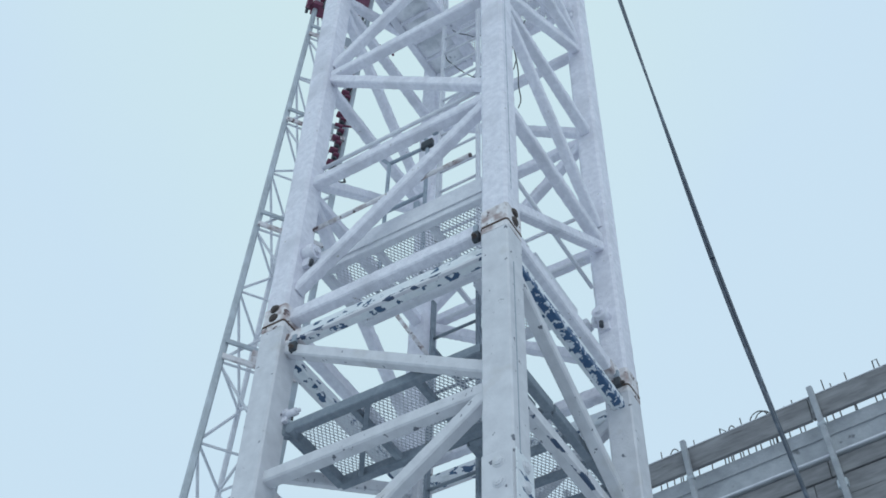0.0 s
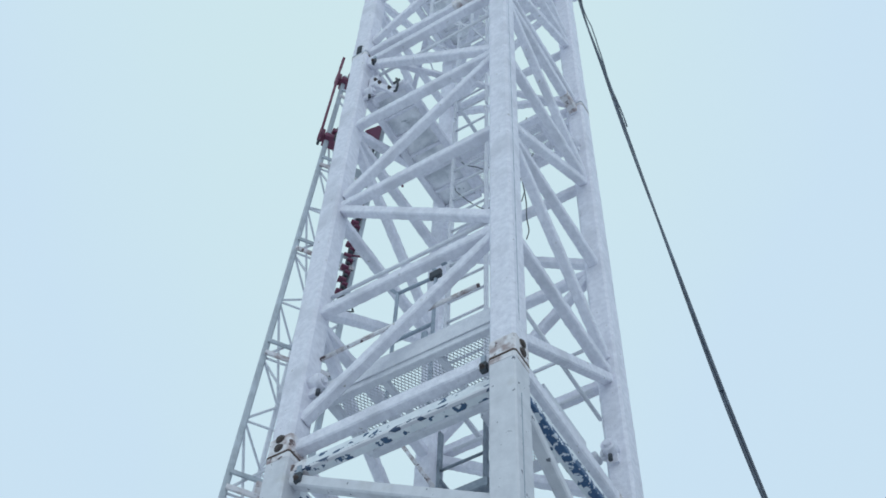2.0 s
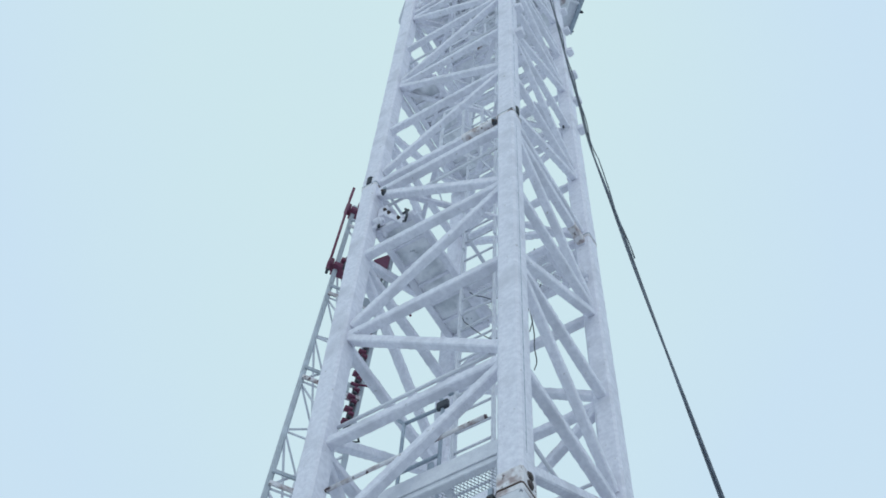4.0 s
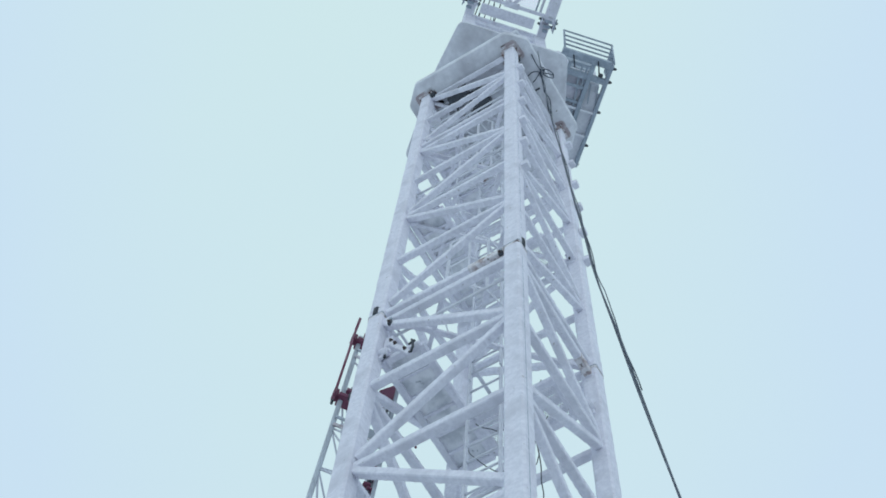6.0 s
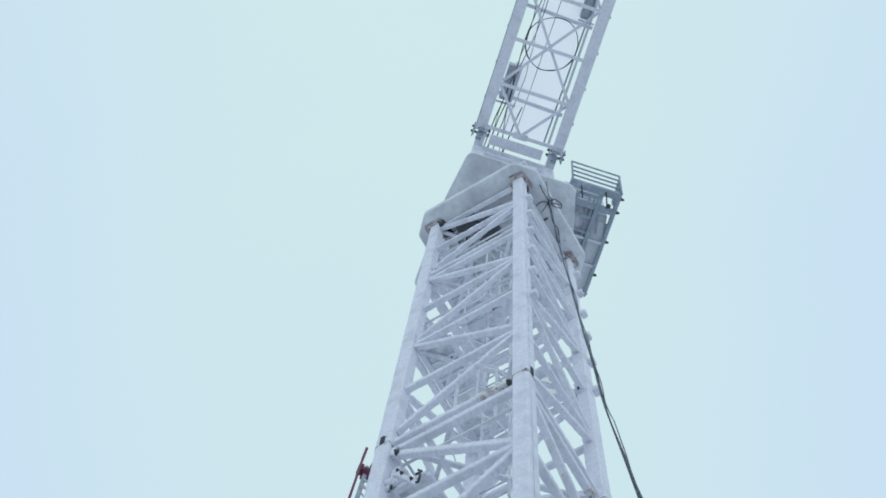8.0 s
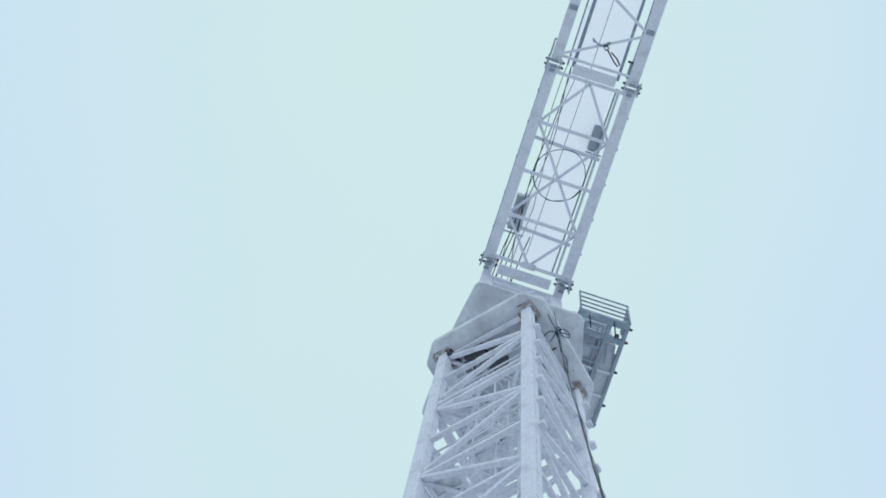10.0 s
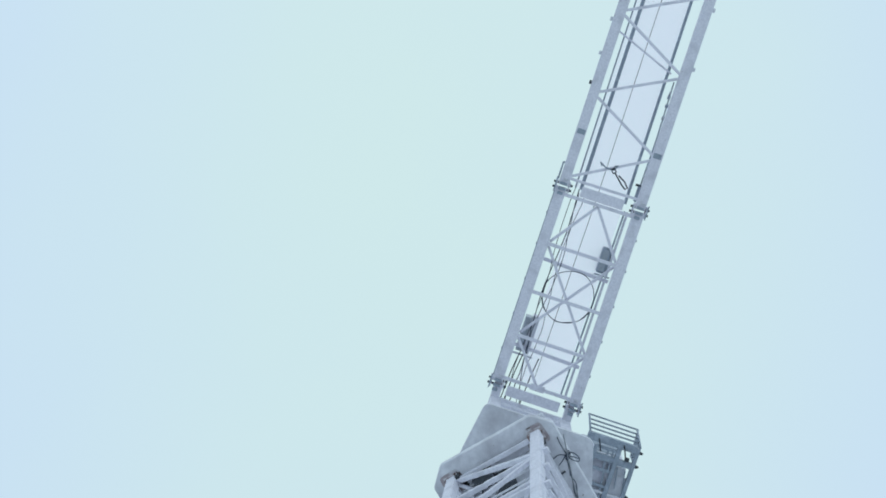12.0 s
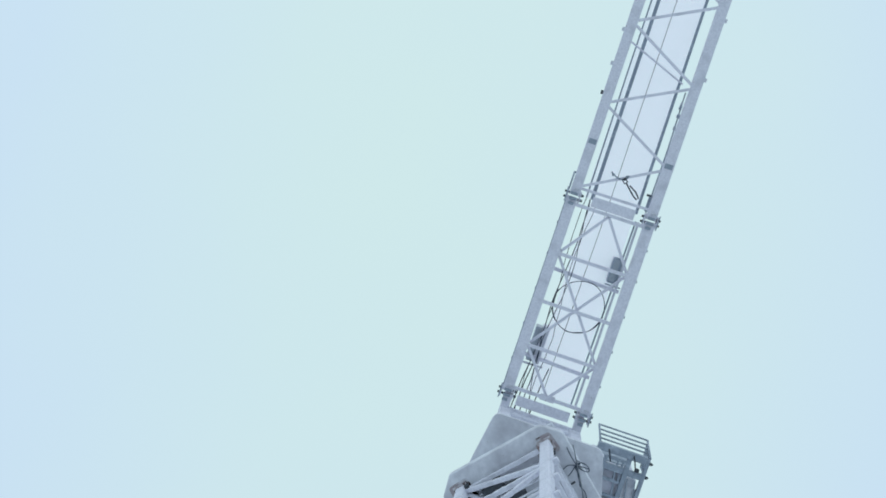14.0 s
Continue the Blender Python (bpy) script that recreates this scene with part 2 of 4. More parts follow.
# how far a diagonal ends above the bar below and under the bar above, bay by bay
GAPS = [(0.28, 0.06), (0.19, 0.05), (0.15, 0.08), (0.09, 0.03)]


def mast_section(z0, top, levels, flip, worn, label, rime=0.004, gaps=GAPS):
    """Four box chords with bolted splices and, on each face, level bars with one zigzag of diagonals."""
    s = thing("mast_section", mast_at(z0), label, "crane mast", "sections of the crane mast")
    k = HALF - CHORD / 2
    paint = WORN if worn else PAINT
    for i, (cx, cy) in enumerate(CORNERS):
        x, y = cx * k, cy * k
        c = part("chord", bar((x, y, 0), (x, y, top), CHORD, CHORD, 0.06) if worn else rimed((x, y, 0), (x, y, top), CHORD, CHORD, rime * 0.8, 0.05), paint, s)
        # weld seam of the box chord, on the face that looks clockwise
        fx, fy = [(0, -1), (-1, 0), (0, 1), (1, 0)][i]
        o = CHORD / 2 + 0.001
        sx, sy = x + fx * o + (0.03 * cx if fx == 0 else 0), y + fy * o + (0.03 * cy if fy == 0 else 0)
        if i in (0, 3):
            part("weld_seam", bar((sx, sy, 0.35), (sx, sy, top - 0.35), 0.005, 0.005, 0.2), GREY, c)
        for z, sgn in ((0.0, 1), (top, -1)):
            if (z == 0.0 and (z0 < 0.1 or z0 > 18)) or (sgn < 0 and z0 > 12):
                continue
            cuff = bar((x, y, z + sgn * 0.006), (x, y, z + sgn * (0.16 if sgn > 0 else 0.05)), CHORD + 0.006, CHORD + 0.006, 0.08)
            sp = part("splice_cuff", cuff, RUSTY if (worn or z0 < 8) else PAINT, c)
            if sgn > 0:
                part("joint_line", bar((x, y, z - 0.008), (x, y, z + 0.002), CHORD + 0.010, CHORD + 0.010, 0.08), RUST if z0 < 8 else GREY, c)
                for dz in ((0.055, 0.14) if z0 < 8 else (0.03, 0.09, 0.15)):
                    part("bolt", bolt_head(0.03, 0.014, (fx, fy, 0)), BOLT if z0 < 12 else DARK, sp, at=Matrix.Translation((x + fx * (o + 0.002), y + fy * (o + 0.002), z + dz)))
    bw = 0.087 if rime < 0.005 else 0.076
    for i in range(4):
        a, b = CORNERS[(i + 1) % 4], CORNERS[i]  # seen from outside, a stands on the left of b
        mid = Vector((a[0] + b[0], a[1] + b[1], 0)) / 2
        A, B = Vector((a[0] * k, a[1] * k, 0)), Vector((b[0] * k, b[1] * k, 0))
        d = (B - A).normalized()
        A, B = A + d * (CHORD / 2 - 0.01), B - d * (CHORD / 2 - 0.01)
        up = Vector((0, 0, 1))
        last = len(levels) - 1
        for j, z in enumerate(levels):
            end = j in (0, last)
            m = CHIPPED if worn and end else paint
            lb = part("level_bar", rimed(A + up * z, B + up * z, bw, bw * (1.15 if end else 1.0), rime), m, s)
            if worn and (end or i == 3):
                out = Vector((mid.x, mid.y, 0)).normalized() * (bw / 2 - 0.012)
                low = z - bw * (0.575 if end else 0.5) + 0.011
                part("bare_edge", bar(A + out + up * low, B + out + up * low, 0.03, 0.026, 0.15), EDGEWORN, lb, "edge worn to blue undercoat")
                if i == 3 and end:
                    part("bare_strip", bar(A + out * 0.5 + up * (z - 0.026), B + out * 0.5 + up * (z - 0.026), bw * 0.74, 0.054, 0.1), BLUE, lb, "strip of bare blue undercoat")
        for j in range(last):
            p, q = (A, B) if (j + flip) % 2 == 0 else (B, A)
            g0, g1 = gaps[j % len(gaps)]
            part("diagonal", rimed(p + up * (levels[j] + g0), q + up * (levels[j + 1] - g1), bw * 0.95, bw * 0.95, rime), paint, s)
    if z0 > 12:  # flat diagonals that square up the upper sections
        for j in range(len(levels)):
            turn = 1 if j % 2 == 0 else -1
            part("plan_brace", rimed((-k, turn * k, levels[j]), (k, -turn * k, levels[j]), 0.055, 0.055, rime), paint, s)
            if j % 2:
                continue
            part("plan_brace", rimed((-k, 0.0, levels[j] + 0.03), (0.0, k, levels[j] + 0.03), 0.045, 0.045, rime), paint, s)
    return s


def rust_patch(z, a, b):
    """A rusted sleeve on a level bar next to a joint."""
    r = thing("rusted_bar_sleeve", mast_at(z), "short rust-stained sleeve on the bar beside the joint", "sleeve", "rusted sleeves at the joints")
    part("sleeve", rimed(a, b, 0.092, 0.105, 0.003), RUSTY, r)


UPPER = [0.090, 1.597, 3.140, 4.635, 6.050]
mast_section(0.0, J1 - 0.012, [1.25, 2.50, 3.77, 5.03, 6.295, 7.45], 1, True, "white lattice mast section, paint chipped to blue, rusty joints", 0.0015, [(0.15, 0.07), (0.13, 0.02)])
mast_section(J1, LONG - 0.012, UPPER, 0, False, "white frosted lattice mast section with rusty bolted splices")
mast_section(J1 + LONG, LONG - 0.012, UPPER, 0, False, "white frost-covered lattice mast section of box steel", 0.008)
mast_section(J1 + 2 * LONG, 3.13, [0.09, 1.597, 3.03], 0, False, "short top lattice mast section, thick with frost", 0.009)
TOP = J1 + 2 * LONG + 3.13


def diamond_mesh(bm, x0, x1, y0, y1, z, pitch=0.029, w=0.0048):
    """Expanded metal: two sets of slanting strips, cut to a rectangle."""
    for sign in (1, -1):
        k = -(y1 - y0) * 1.7
        while k < (x1 - x0):
            # strip x = x0 + k + 1.7 * s, s along y
            s0, s1 = max(0.0, -k / 1.7), min(y1 - y0, (x1 - x0 - k) / 1.7)
            if s1 - s0 > 0.02:
                ya, yb = (y0 + s0, y0 + s1) if sign > 0 else (y1 - s0, y1 - s1)
                a, b = Vector((x0 + k + 1.7 * s0, ya, z)), Vector((x0 + k + 1.7 * s1, yb, z))
                n = Vector((-(b - a).y, (b - a).x, 0)).normalized() * w / 2
                h = Vector((0, 0, 0.006))
                v = [bm.verts.new(p) for p in (a + n, a - n, b - n, b + n, a + n + h, a - n + h, b - n + h, b + n + h)]
                for f in ((0, 1, 2, 3), (7, 6, 5, 4), (0, 4, 5, 1), (2, 6, 7, 3)):
                    bm.faces.new([v[i] for i in f])
            k += pitch * 1.7
    return bm


def landing(z, strips, metal, mesh_metal, label, toe=False, rails=(), width=0.06, solid=False):
    """A resting platform inside the mast: channel frames, cross members and expanded-metal floors."""
    p = thing("landing_platform", mast_at(z), label, "platform", "resting platforms inside the mast")
    for s, (x0, x1, y0, y1) in enumerate(strips):
        for k, (a, b) in enumerate((((x0, y0), (x1, y0)), ((x0, y1), (x1, y1)), ((x0, y0), (x0, y1)), ((x1, y0), (x1, y1)))):
            drop = -0.010 * s - (0.005 if k > 1 else 0.0)
            part("frame_channel", bar((*a, drop), (*b, drop), width, 0.075, 0.1), metal, p)
        long_x = x1 - x0 > y1 - y0
        n = 3
        for i in range(1, n):
            t = i / n
            a, b = (((x0 + (x1 - x0) * t, y0), (x0 + (x1 - x0) * t, y1)) if long_x else ((x0, y0 + (y1 - y0) * t), (x1, y0 + (y1 - y0) * t)))
            part("cross_member", bar((*a, -0.005), (*b, -0.005), 0.045, 0.05, 0.1), metal, p)
        part("mesh_floor", diamond_mesh(bmesh.new(), x0, x1, y0, y1, 0.034), mesh_metal, p)
    if solid:
        for x0, x1, y0, y1 in strips[:1]:
            # frost has closed the mesh of this floor from below
            part("caked_frost", slab((x0 + 0.02, y0 + 0.02, 0.012), (x1 - 0.02, y1 - 0.02, 0.032), 0.008), ICE, p)
            for k in range(3):
                x = x0 + (x1 - x0) * (k + 0.5) / 3
                part("floor_rib", bar((x, y0, 0.0), (x, y1, 0.0), 0.03, 0.06, 0.1), metal, p)
    if toe:
        x0, x1, y0, y1 = strips[0]
        part("toe_board", slab((x0 - 0.045, y0, 0.01), (x0 - 0.033, y1, 0.17), 0.003), metal, p)
    for a, b, m in rails:
        part("guard_rail", pipe([a, b], 0.017), m, p)
    # brackets that carry the platform on the chords
    for cx, cy in CORNERS:
        g = bar((cx * 0.74, cy * 0.74, -0.01), (cx * 0.88, cy * 0.88, -0.01), 0.05, 0.09, 0.15)
        b = part("bracket", g, metal, p)
        part("pin", pipe([(cx * 0.74 - 0.05, cy * 0.7, -0.03), (cx * 0.74 + 0.05, cy * 0.7, -0.03)], 0.028, 10), metal, b)
    return p


def support_lug(p, x, y, z, ax, r=0.058):
    """A round stop on the chord that carries a corner of the platform, with its pin and side plate."""
    a = Vector((x, y, z))
    d = Vector(ax)
    g = part("support_lug", pipe([a, a + d * 0.05, a + d * 0.052, a + d * 0.10], r, 14), PAINT, p, "frosted round support lug")
    part("pin", pipe([a + d * 0.09, a + d * 0.125], r * 0.5, 10), PAINT, g)
    part("lug_plate", bar(a + Vector((0, 0, -2.2 * r)) + d * 0.012, a + Vector((0, 0, 1.7 * r)) + d * 0.012, 1.5 * r, 0.03, 0.2), PAINT, g)
    part("cotter", pipe([a + d * 0.07 + Vector((0, 0, -1.5 * r)), a + d * 0.07 + Vector((0, 0, -2.4 * r))], 0.3 * r, 8), DARK, g)


L_SHAPE = [(-0.76, -0.17, -0.66, 0.74), (-0.11, 0.74, -0.765, -0.2)]
lower = landing(6.75, L_SHAPE, SLATE, FROSTGALV, "galvanised landing platform with expanded-metal floor inside the mast", width=0.062)
part("brace", bar((-0.76, 0.14, -0.02), (-0.2, 0.57, -0.02), 0.035, 0.04, 0.1), SLATE, lower)
support_lug(lower, -0.80, 0.758, 0.09, (0, -1, 0), 0.026)
part("frame_channel", bar((-0.74, -0.765, -0.012), (-0.14, -0.765, -0.012), 0.062, 0.075, 0.1), SLATE, lower)
part("hand_pipe", pipe([(0.5, 0.98, 9.23 - 6.75), (0.5, 0.56, 8.41 - 6.75)], 0.017), RUSTY, lower, "rust-stained pipe")
upper_landing = landing(8.325, [(-0.68, -0.1, -0.64, 0.72), (-0.04, 0.6, -0.66, -0.2)], FROSTGALV, FROSTGALV, "frosted white landing platform with toe board and guard rails", True,
        (((-0.80, 0.76, 0.37), (-0.80, -0.6, 0.37), RUSTY), ((-0.80, 0.76, 1.14), (-0.80, -0.76, 1.14), FROSTGALV), ((-0.62, -0.80, 0.26), (0.66, -0.80, 0.26), FROSTGALV), ((-0.62, -0.80, 1.14), (0.76, -0.80, 1.14), FROSTGALV), ((0.66, -0.76, 0.62), (0.66, 0.5, 0.62), FROSTGALV), ((0.66, -0.76, 1.14), (0.66, 0.5, 1.14), FROSTGALV)))
support_lug(upper_landing, -0.85, 0.758, 0.02, (0, -1, 0))
support_lug(upper_landing, 0.758, -0.83, -0.02, (-1, 0, 0))
SQUARE = [(-0.76, 0.74, 0.32, 0.76), (0.26, 0.74, -0.66, 0.26)]
for z in (12.9, 17.0, 20.4):
    frosted = landing(z, SQUARE, PAINT, FROSTGALV, "frost-covered landing platform inside the upper mast", False, (((-0.76, -0.76, 1.1), (-0.76, 0.76, 1.1), FROSTGALV), ((-0.76, -0.76, 0.55), (-0.76, 0.76, 0.55), FROSTGALV), ((-0.76, 0.79, 1.1), (0.76, 0.79, 1.1), FROSTGALV)), 0.075, True)
    support_lug(frosted, -0.85, 0.758, 0.02, (0, -1, 0), 0.05)
    support_lug(frosted, 0.758, -0.83, -0.02, (-1, 0, 0), 0.05)


def ladder(z0, z1, metal, label, hoops=()):
    d = thing("ladder", mast_at(z0), label, "ladder", "ladders inside the mast")
    x, ya, yb, h = 0.12, -0.12, 0.27, z1 - z0
    for y in (ya, yb):
        part("rail", bar((x, y, 0), (x, y, h), 0.025, 0.05, 0.15), metal, d)
    n = int(h / 0.28)
    for i in range(n):
        z = 0.14 + i * 0.28
        part("rung", pipe([(x, ya, z), (x, yb, z)], 0.013), metal, d)
    for z in (0.4, h - 0.5):
        part("wall_bracket", bar((x, yb, z), (0.83, yb, z), 0.04, 0.04, 0.15), metal, d)
        part("wall_bracket", bar((x, ya, z), (0.83, ya, z), 0.04, 0.04, 0.15), metal, d)
    ring = [(x, yb), (x - 0.22, yb + 0.17), (x - 0.5, yb + 0.1), (x - 0.68, yb - 0.05), (x - 0.68, ya + 0.05), (x - 0.5, ya - 0.1), (x - 0.22, ya - 0.17), (x, ya)]
    for z in hoops:
        b = bmesh.new()
        for p, q in zip(ring, ring[1:]):
            prism(b, (*p, z), (*q, z), 0.008, 0.05, 0.1)
        part("hoop", b, metal, d)
    if hoops:
        for px, py in (ring[2], ring[3], ring[4], ring[5]):
            part("hoop_strap", bar((px, py, hoops[0]), (px, py, hoops[-1]), 0.035, 0.008, 0.1), metal, d)
    return d


ladder(3.2, 8.5, SLATE, "grey steel ladder between the landing platforms")
ladder(8.6, 13.4, FROSTGALV, "frosted steel ladder with safety hoops inside the mast")
ladder(13.5, 17.6, FROSTGALV, "frosted steel ladder inside the upper mast", (0.9, 1.7, 2.5))
ladder(17.7, 23.0, FROSTGALV, "frosted steel ladder inside the upper mast", (0.9, 2.2, 3.6))

gate = thing("ladder_gate", mast_at(8.4), "small grey steel guard gate on the landing platform", "gate")
for pts in ([(0.53, 0.0), (0.53, 1.62)], [(0.15, 0.0), (0.15, 1.60)], [(0.53, 1.62), (0.10, 1.60)], [(0.53, 0.96), (0.14, 0.96)], [(0.53, 1.62), (0.69, 1.86)], [(0.10, 1.60), (0.26, 1.88)], [(0.69, 1.86), (0.26, 1.88)]):
    part("gate_bar", bar((-0.25, *pts[0]), (-0.25, *pts[1]), 0.028, 0.028, 0.2), GREY, gate)
part("latch", slab((-0.28, 0.09, 1.57), (-0.24, 0.2, 1.66), 0.008), DARK, gate)
for k, (y, z) in enumerate(((0.2, 0.80), (-0.3, 0.80), (0.35, 0.86))):
    part("rail_clip", slab((-0.83 if k else -0.30, y - 0.025, z - 0.05), (-0.80 if k else -0.27, y + 0.025, z + 0.04), 0.008), GREY, gate)
# climbing cleats on the upper sections, in pairs up two chords
for cx in (-0.79, 0.92):
    for i in range(6):
        z = 16.6 + i * 1.06 + (0.42 if cx > 0 else 0.0)
        cl = thing("climbing_cleat", mast_at(z), "frosted white climbing cleat on the mast chord", "cleat", "climbing cleats on the mast")
        b = plate([(-0.06, 0.0), (0.06, 0.0), (0.06, -0.06), (0.05, -0.095), (-0.05, -0.095), (-0.06, -0.06)], 0.0, 0.12, 0.008)
        part("lug", b, PAINT, cl, at=Matrix.Translation((cx, -HALF - 0.001, 0)))
        part("rib", slab((cx - 0.018, -HALF - 0.09, 0.13), (cx + 0.018, -HALF - 0.001, 0.2), 0.006), PAINT, cl)


# pin clamps at the first joint, seen from inside the near chord
def clamp(x, y, z, ax):
    c = thing("joint_clamp", mast_at(z) @ Matrix.Translation((x, y, 0)), "dark rusted clamp with bolts at the mast joint", "clamp", "clamps at the mast joints")
    part("jaw", slab((-0.022, -0.026, -0.05), (0.022, 0.026, 0.03), 0.01), DARK, c)
    part("jaw", slab((-0.015, -0.018, 0.03), (0.015, 0.018, 0.10), 0.006), GREY, c)
    for dz in (-0.025,):
        part("bolt", bolt_head(0.016, 0.02, ax), BOLT, c, at=Matrix.Translation((ax[0] * 0.022, ax[1] * 0.026, dz)))


clamp(-0.90, -0.70, J1 + 0.02, (-1, 0, 0))
clamp(0.69, -0.90, J1 - 0.02, (0, -1, 0))
clamp(-0.90, 0.68, J1 - 0.26, (-1, 0, 0))
clamp(-0.90, -0.70, J1 + LONG + 0.0, (-1, 0, 0))
clamp(-0.90, 0.66, J1 + LONG - 0.3, (-1, 0, 0))

# splice bolts low on the near chord
low = thing("chord_splice", mast_at(5.40), "worn white splice plates with four bolt heads on the chord", "splice")
part("splice_plate", slab((-HALF - 0.012, -0.945, 0.0), (-HALF - 0.001, -0.765, 0.34), 0.003), WORN, low)
part("splice_plate", slab((-0.945, -HALF - 0.012, 0.0), (-0.765, -HALF - 0.001, 0.34), 0.003), CHIPPED, low)
for dz in (0.14, 0.27):
    part("bolt", bolt_head(0.03, 0.014, (-1, 0, 0)), WORN, low, at=Matrix.Translation((-HALF - 0.012, -0.865, dz)))
    part("bolt", bolt_head(0.03, 0.014, (0, -1, 0)), WORN, low, at=Matrix.Translation((-0.85, -HALF - 0.012, dz)))

# ---- slewing head ----
JIB_TURN = -73.22


def rounded(pts, r, n=5):
    out = []
    m = len(pts)
    for i, p in enumerate(pts):
        a, p, c = Vector(pts[i - 1]), Vector(p), Vector(pts[(i + 1) % m])
        s, e = p + (a - p).normalized() * r, p + (c - p).normalized() * r
        for k in range(n + 1):
            t = k / n
            out.append(tuple((s * (1 - t) ** 2 + p * 2 * t * (1 - t) + e * t * t)))
    return out


def chamfered(h, c):
    return [(-h + c, -h), (h - c, -h), (h, -h + c), (h, h - c), (h - c, h), (-h + c, h), (-h, h - c), (-h, -h + c)]


ring = thing("slewing_ring_support", mast_at(TOP), "white square bearing frame on top of the mast", "crane part")
b = bmesh.new()
outer, inner_ring = rounded(chamfered(1.22, 0.3), 0.05, 3), rounded(chamfered(0.64, 0.12), 0.04, 3)
layers = [[b.verts.new((x, y, z)) for x, y in o] for o, z in ((outer, 0.0), (outer, 0.2), (inner_ring, 0.2), (inner_ring, 0.0))]
for k in range(4):
    for i in range(len(outer)):
        j = (i + 1) % len(outer)
        b.faces.new((layers[k][i], layers[k][j], layers[(k + 1) % 4][j], layers[(k + 1) % 4][i]))
bmesh.ops.recalc_face_normals(b, faces=b.faces)
bmesh.ops.bevel(b, geom=[e for e in b.edges if e.calc_face_angle(0) > 0.9], offset=0.03, segments=3, affect="EDGES", profile=0.5)
part("frame", b, DIRTY, ring)
part("corner_stop", slab((-1.12, -1.12, 0.20), (-0.98, -0.98, 0.30), 0.02), DIRTY, ring)
part("top_plate", plate(chamfered(1.10, 0.3), 0.203, 0.23, 0.004), DIRTY, ring)
for i in range(4):
    turn = pose(0, 0, 0, 0, 0, 90 * i)
    part("inner_web", bar((-0.66, -0.6, -0.05), (-0.66, 0.6, -0.05), 0.03, 0.1, 0.1), DIRTY, ring, at=turn)
    part("mounting_plate", plate(rounded([(-1.05, -1.02), (-0.68, -1.05), (-0.62, -0.7), (-0.7, -0.62), (-1.05, -0.68)], 0.06, 3), -0.016, -0.002, 0.003), GRIMY, ring, "grimy rust-stained mounting plate", at=turn)
    # dark and rusty blocks added to give the spots beside the chord tops
    part("corner_web", slab((-0.765, -0.95, -0.19), (-0.68, -0.82, -0.016), 0.012), DARK, ring, at=turn)
    part("corner_web", slab((-0.95, -0.765, -0.15), (-0.84, -0.70, -0.016), 0.012), RUSTFOOT, ring, at=turn)
    part("chord_foot", slab((-0.985, -0.985, -0.05), (-0.72, -0.72, 0.0), 0.012), RUSTFOOT, ring, at=turn)
    part("gusset", slab((-0.86, -0.72, -0.12), (-0.84, -0.5, 0.0), 0.004), RUSTFOOT, ring, at=turn)
    part("gusset", slab((-0.72, -0.86, -0.12), (-0.5, -0.84, 0.0), 0.004), DIRTY, ring, at=turn)
    for dx, dy in ((-0.01, 0.17), (0.17, -0.01), (0.19, 0.19)):
        part("bolt", bolt_head(0.026, 0.03, (0, 0, -1)), BOLT, ring, at=turn @ Matrix.Translation((-0.855 + dx, -0.855 + dy, 0.0)))
b = bmesh.new()
bmesh.ops.create_cone(b, cap_ends=True, segments=48, radius1=0.95, radius2=0.95, depth=0.545, matrix=Matrix.Translation((0, 0, 0.502)))
part("slew_bearing", b, FROSTGALV, ring)
# dark blocks added in place of the dark openings under the ring
part("drive_motor", slab((-0.8, 0.12, -0.42), (-0.55, 0.5, 0.05), 0.05), DARK, ring)
part("drive_motor", slab((-0.6, -0.15, -0.40), (-0.25, 0.16, 0.05), 0.06), DARK, ring)

Z_SLEW = TOP + 0.78
slew = thing("slewing_platform", pose(CX, CY, Z_SLEW, 0, 0, JIB_TURN), "white slewing platform with rounded corners under the jib", "crane part")


part("deck", plate(rounded([(1.32, -1.08), (1.30, 1.0), (0.35, 1.28), (-1.5, 1.3), (-1.5, -1.3), (0.3, -1.24)], 0.14), 0.0, 0.09, 0.01), DIRTY, slew)
part("deck_box", plate(rounded([(1.12, -0.8), (1.12, 0.86), (0.3, 1.12), (-1.4, 1.15), (-1.4, -1.15), (0.3, -1.06)], 0.1), 0.09, 0.5, 0.01), PAINT, slew)
for y in (-0.78, 0.78):
    part("turret_leg", bar((0.55, y, 0.45), (0.55, y, 28.0 - Z_SLEW), 0.26, 0.26, 0.08), PAINT, slew)
    part("turret_leg", bar((-0.9, y, 0.45), (-0.9, y, 28.0 - Z_SLEW), 0.26, 0.26, 0.08), PAINT, slew)
    part("turret_brace", bar((0.5, y, 0.7), (-0.85, y, 3.9), 0.12, 0.12, 0.1), PAINT, slew)
    part("side_sheet", slab((-0.8, y - 0.02, 0.5), (0.45, y + 0.02, 2.6), 0.005), PAINT, slew)
part("cross_beam", bar((0.55, -0.7, 3.85), (0.55, 0.7, 3.85), 0.2, 0.2, 0.1), PAINT, slew)
part("cross_beam", bar((0.55, -0.7, 1.6), (0.55, 0.7, 1.6), 0.16, 0.16, 0.1), PAINT, slew)
part("front_sheet", slab((0.56, -0.66, 0.5), (0.59, 0.66, 2.2), 0.005), PAINT, slew)
for y in (-0.98, 1.02):
    part("lifting_eye", slab((1.02, y - 0.03, 0.09), (1.2, y + 0.03, 0.2), 0.012), PAINT, slew)

# ---- counter-jib: box girders, bracing below, mesh walkway above ----
Z_JIB = 28.14


def jib_at(x):
    return pose(CX, CY, Z_JIB, 0, 0, JIB_TURN) @ Matrix.Translation((x, 0, 0))


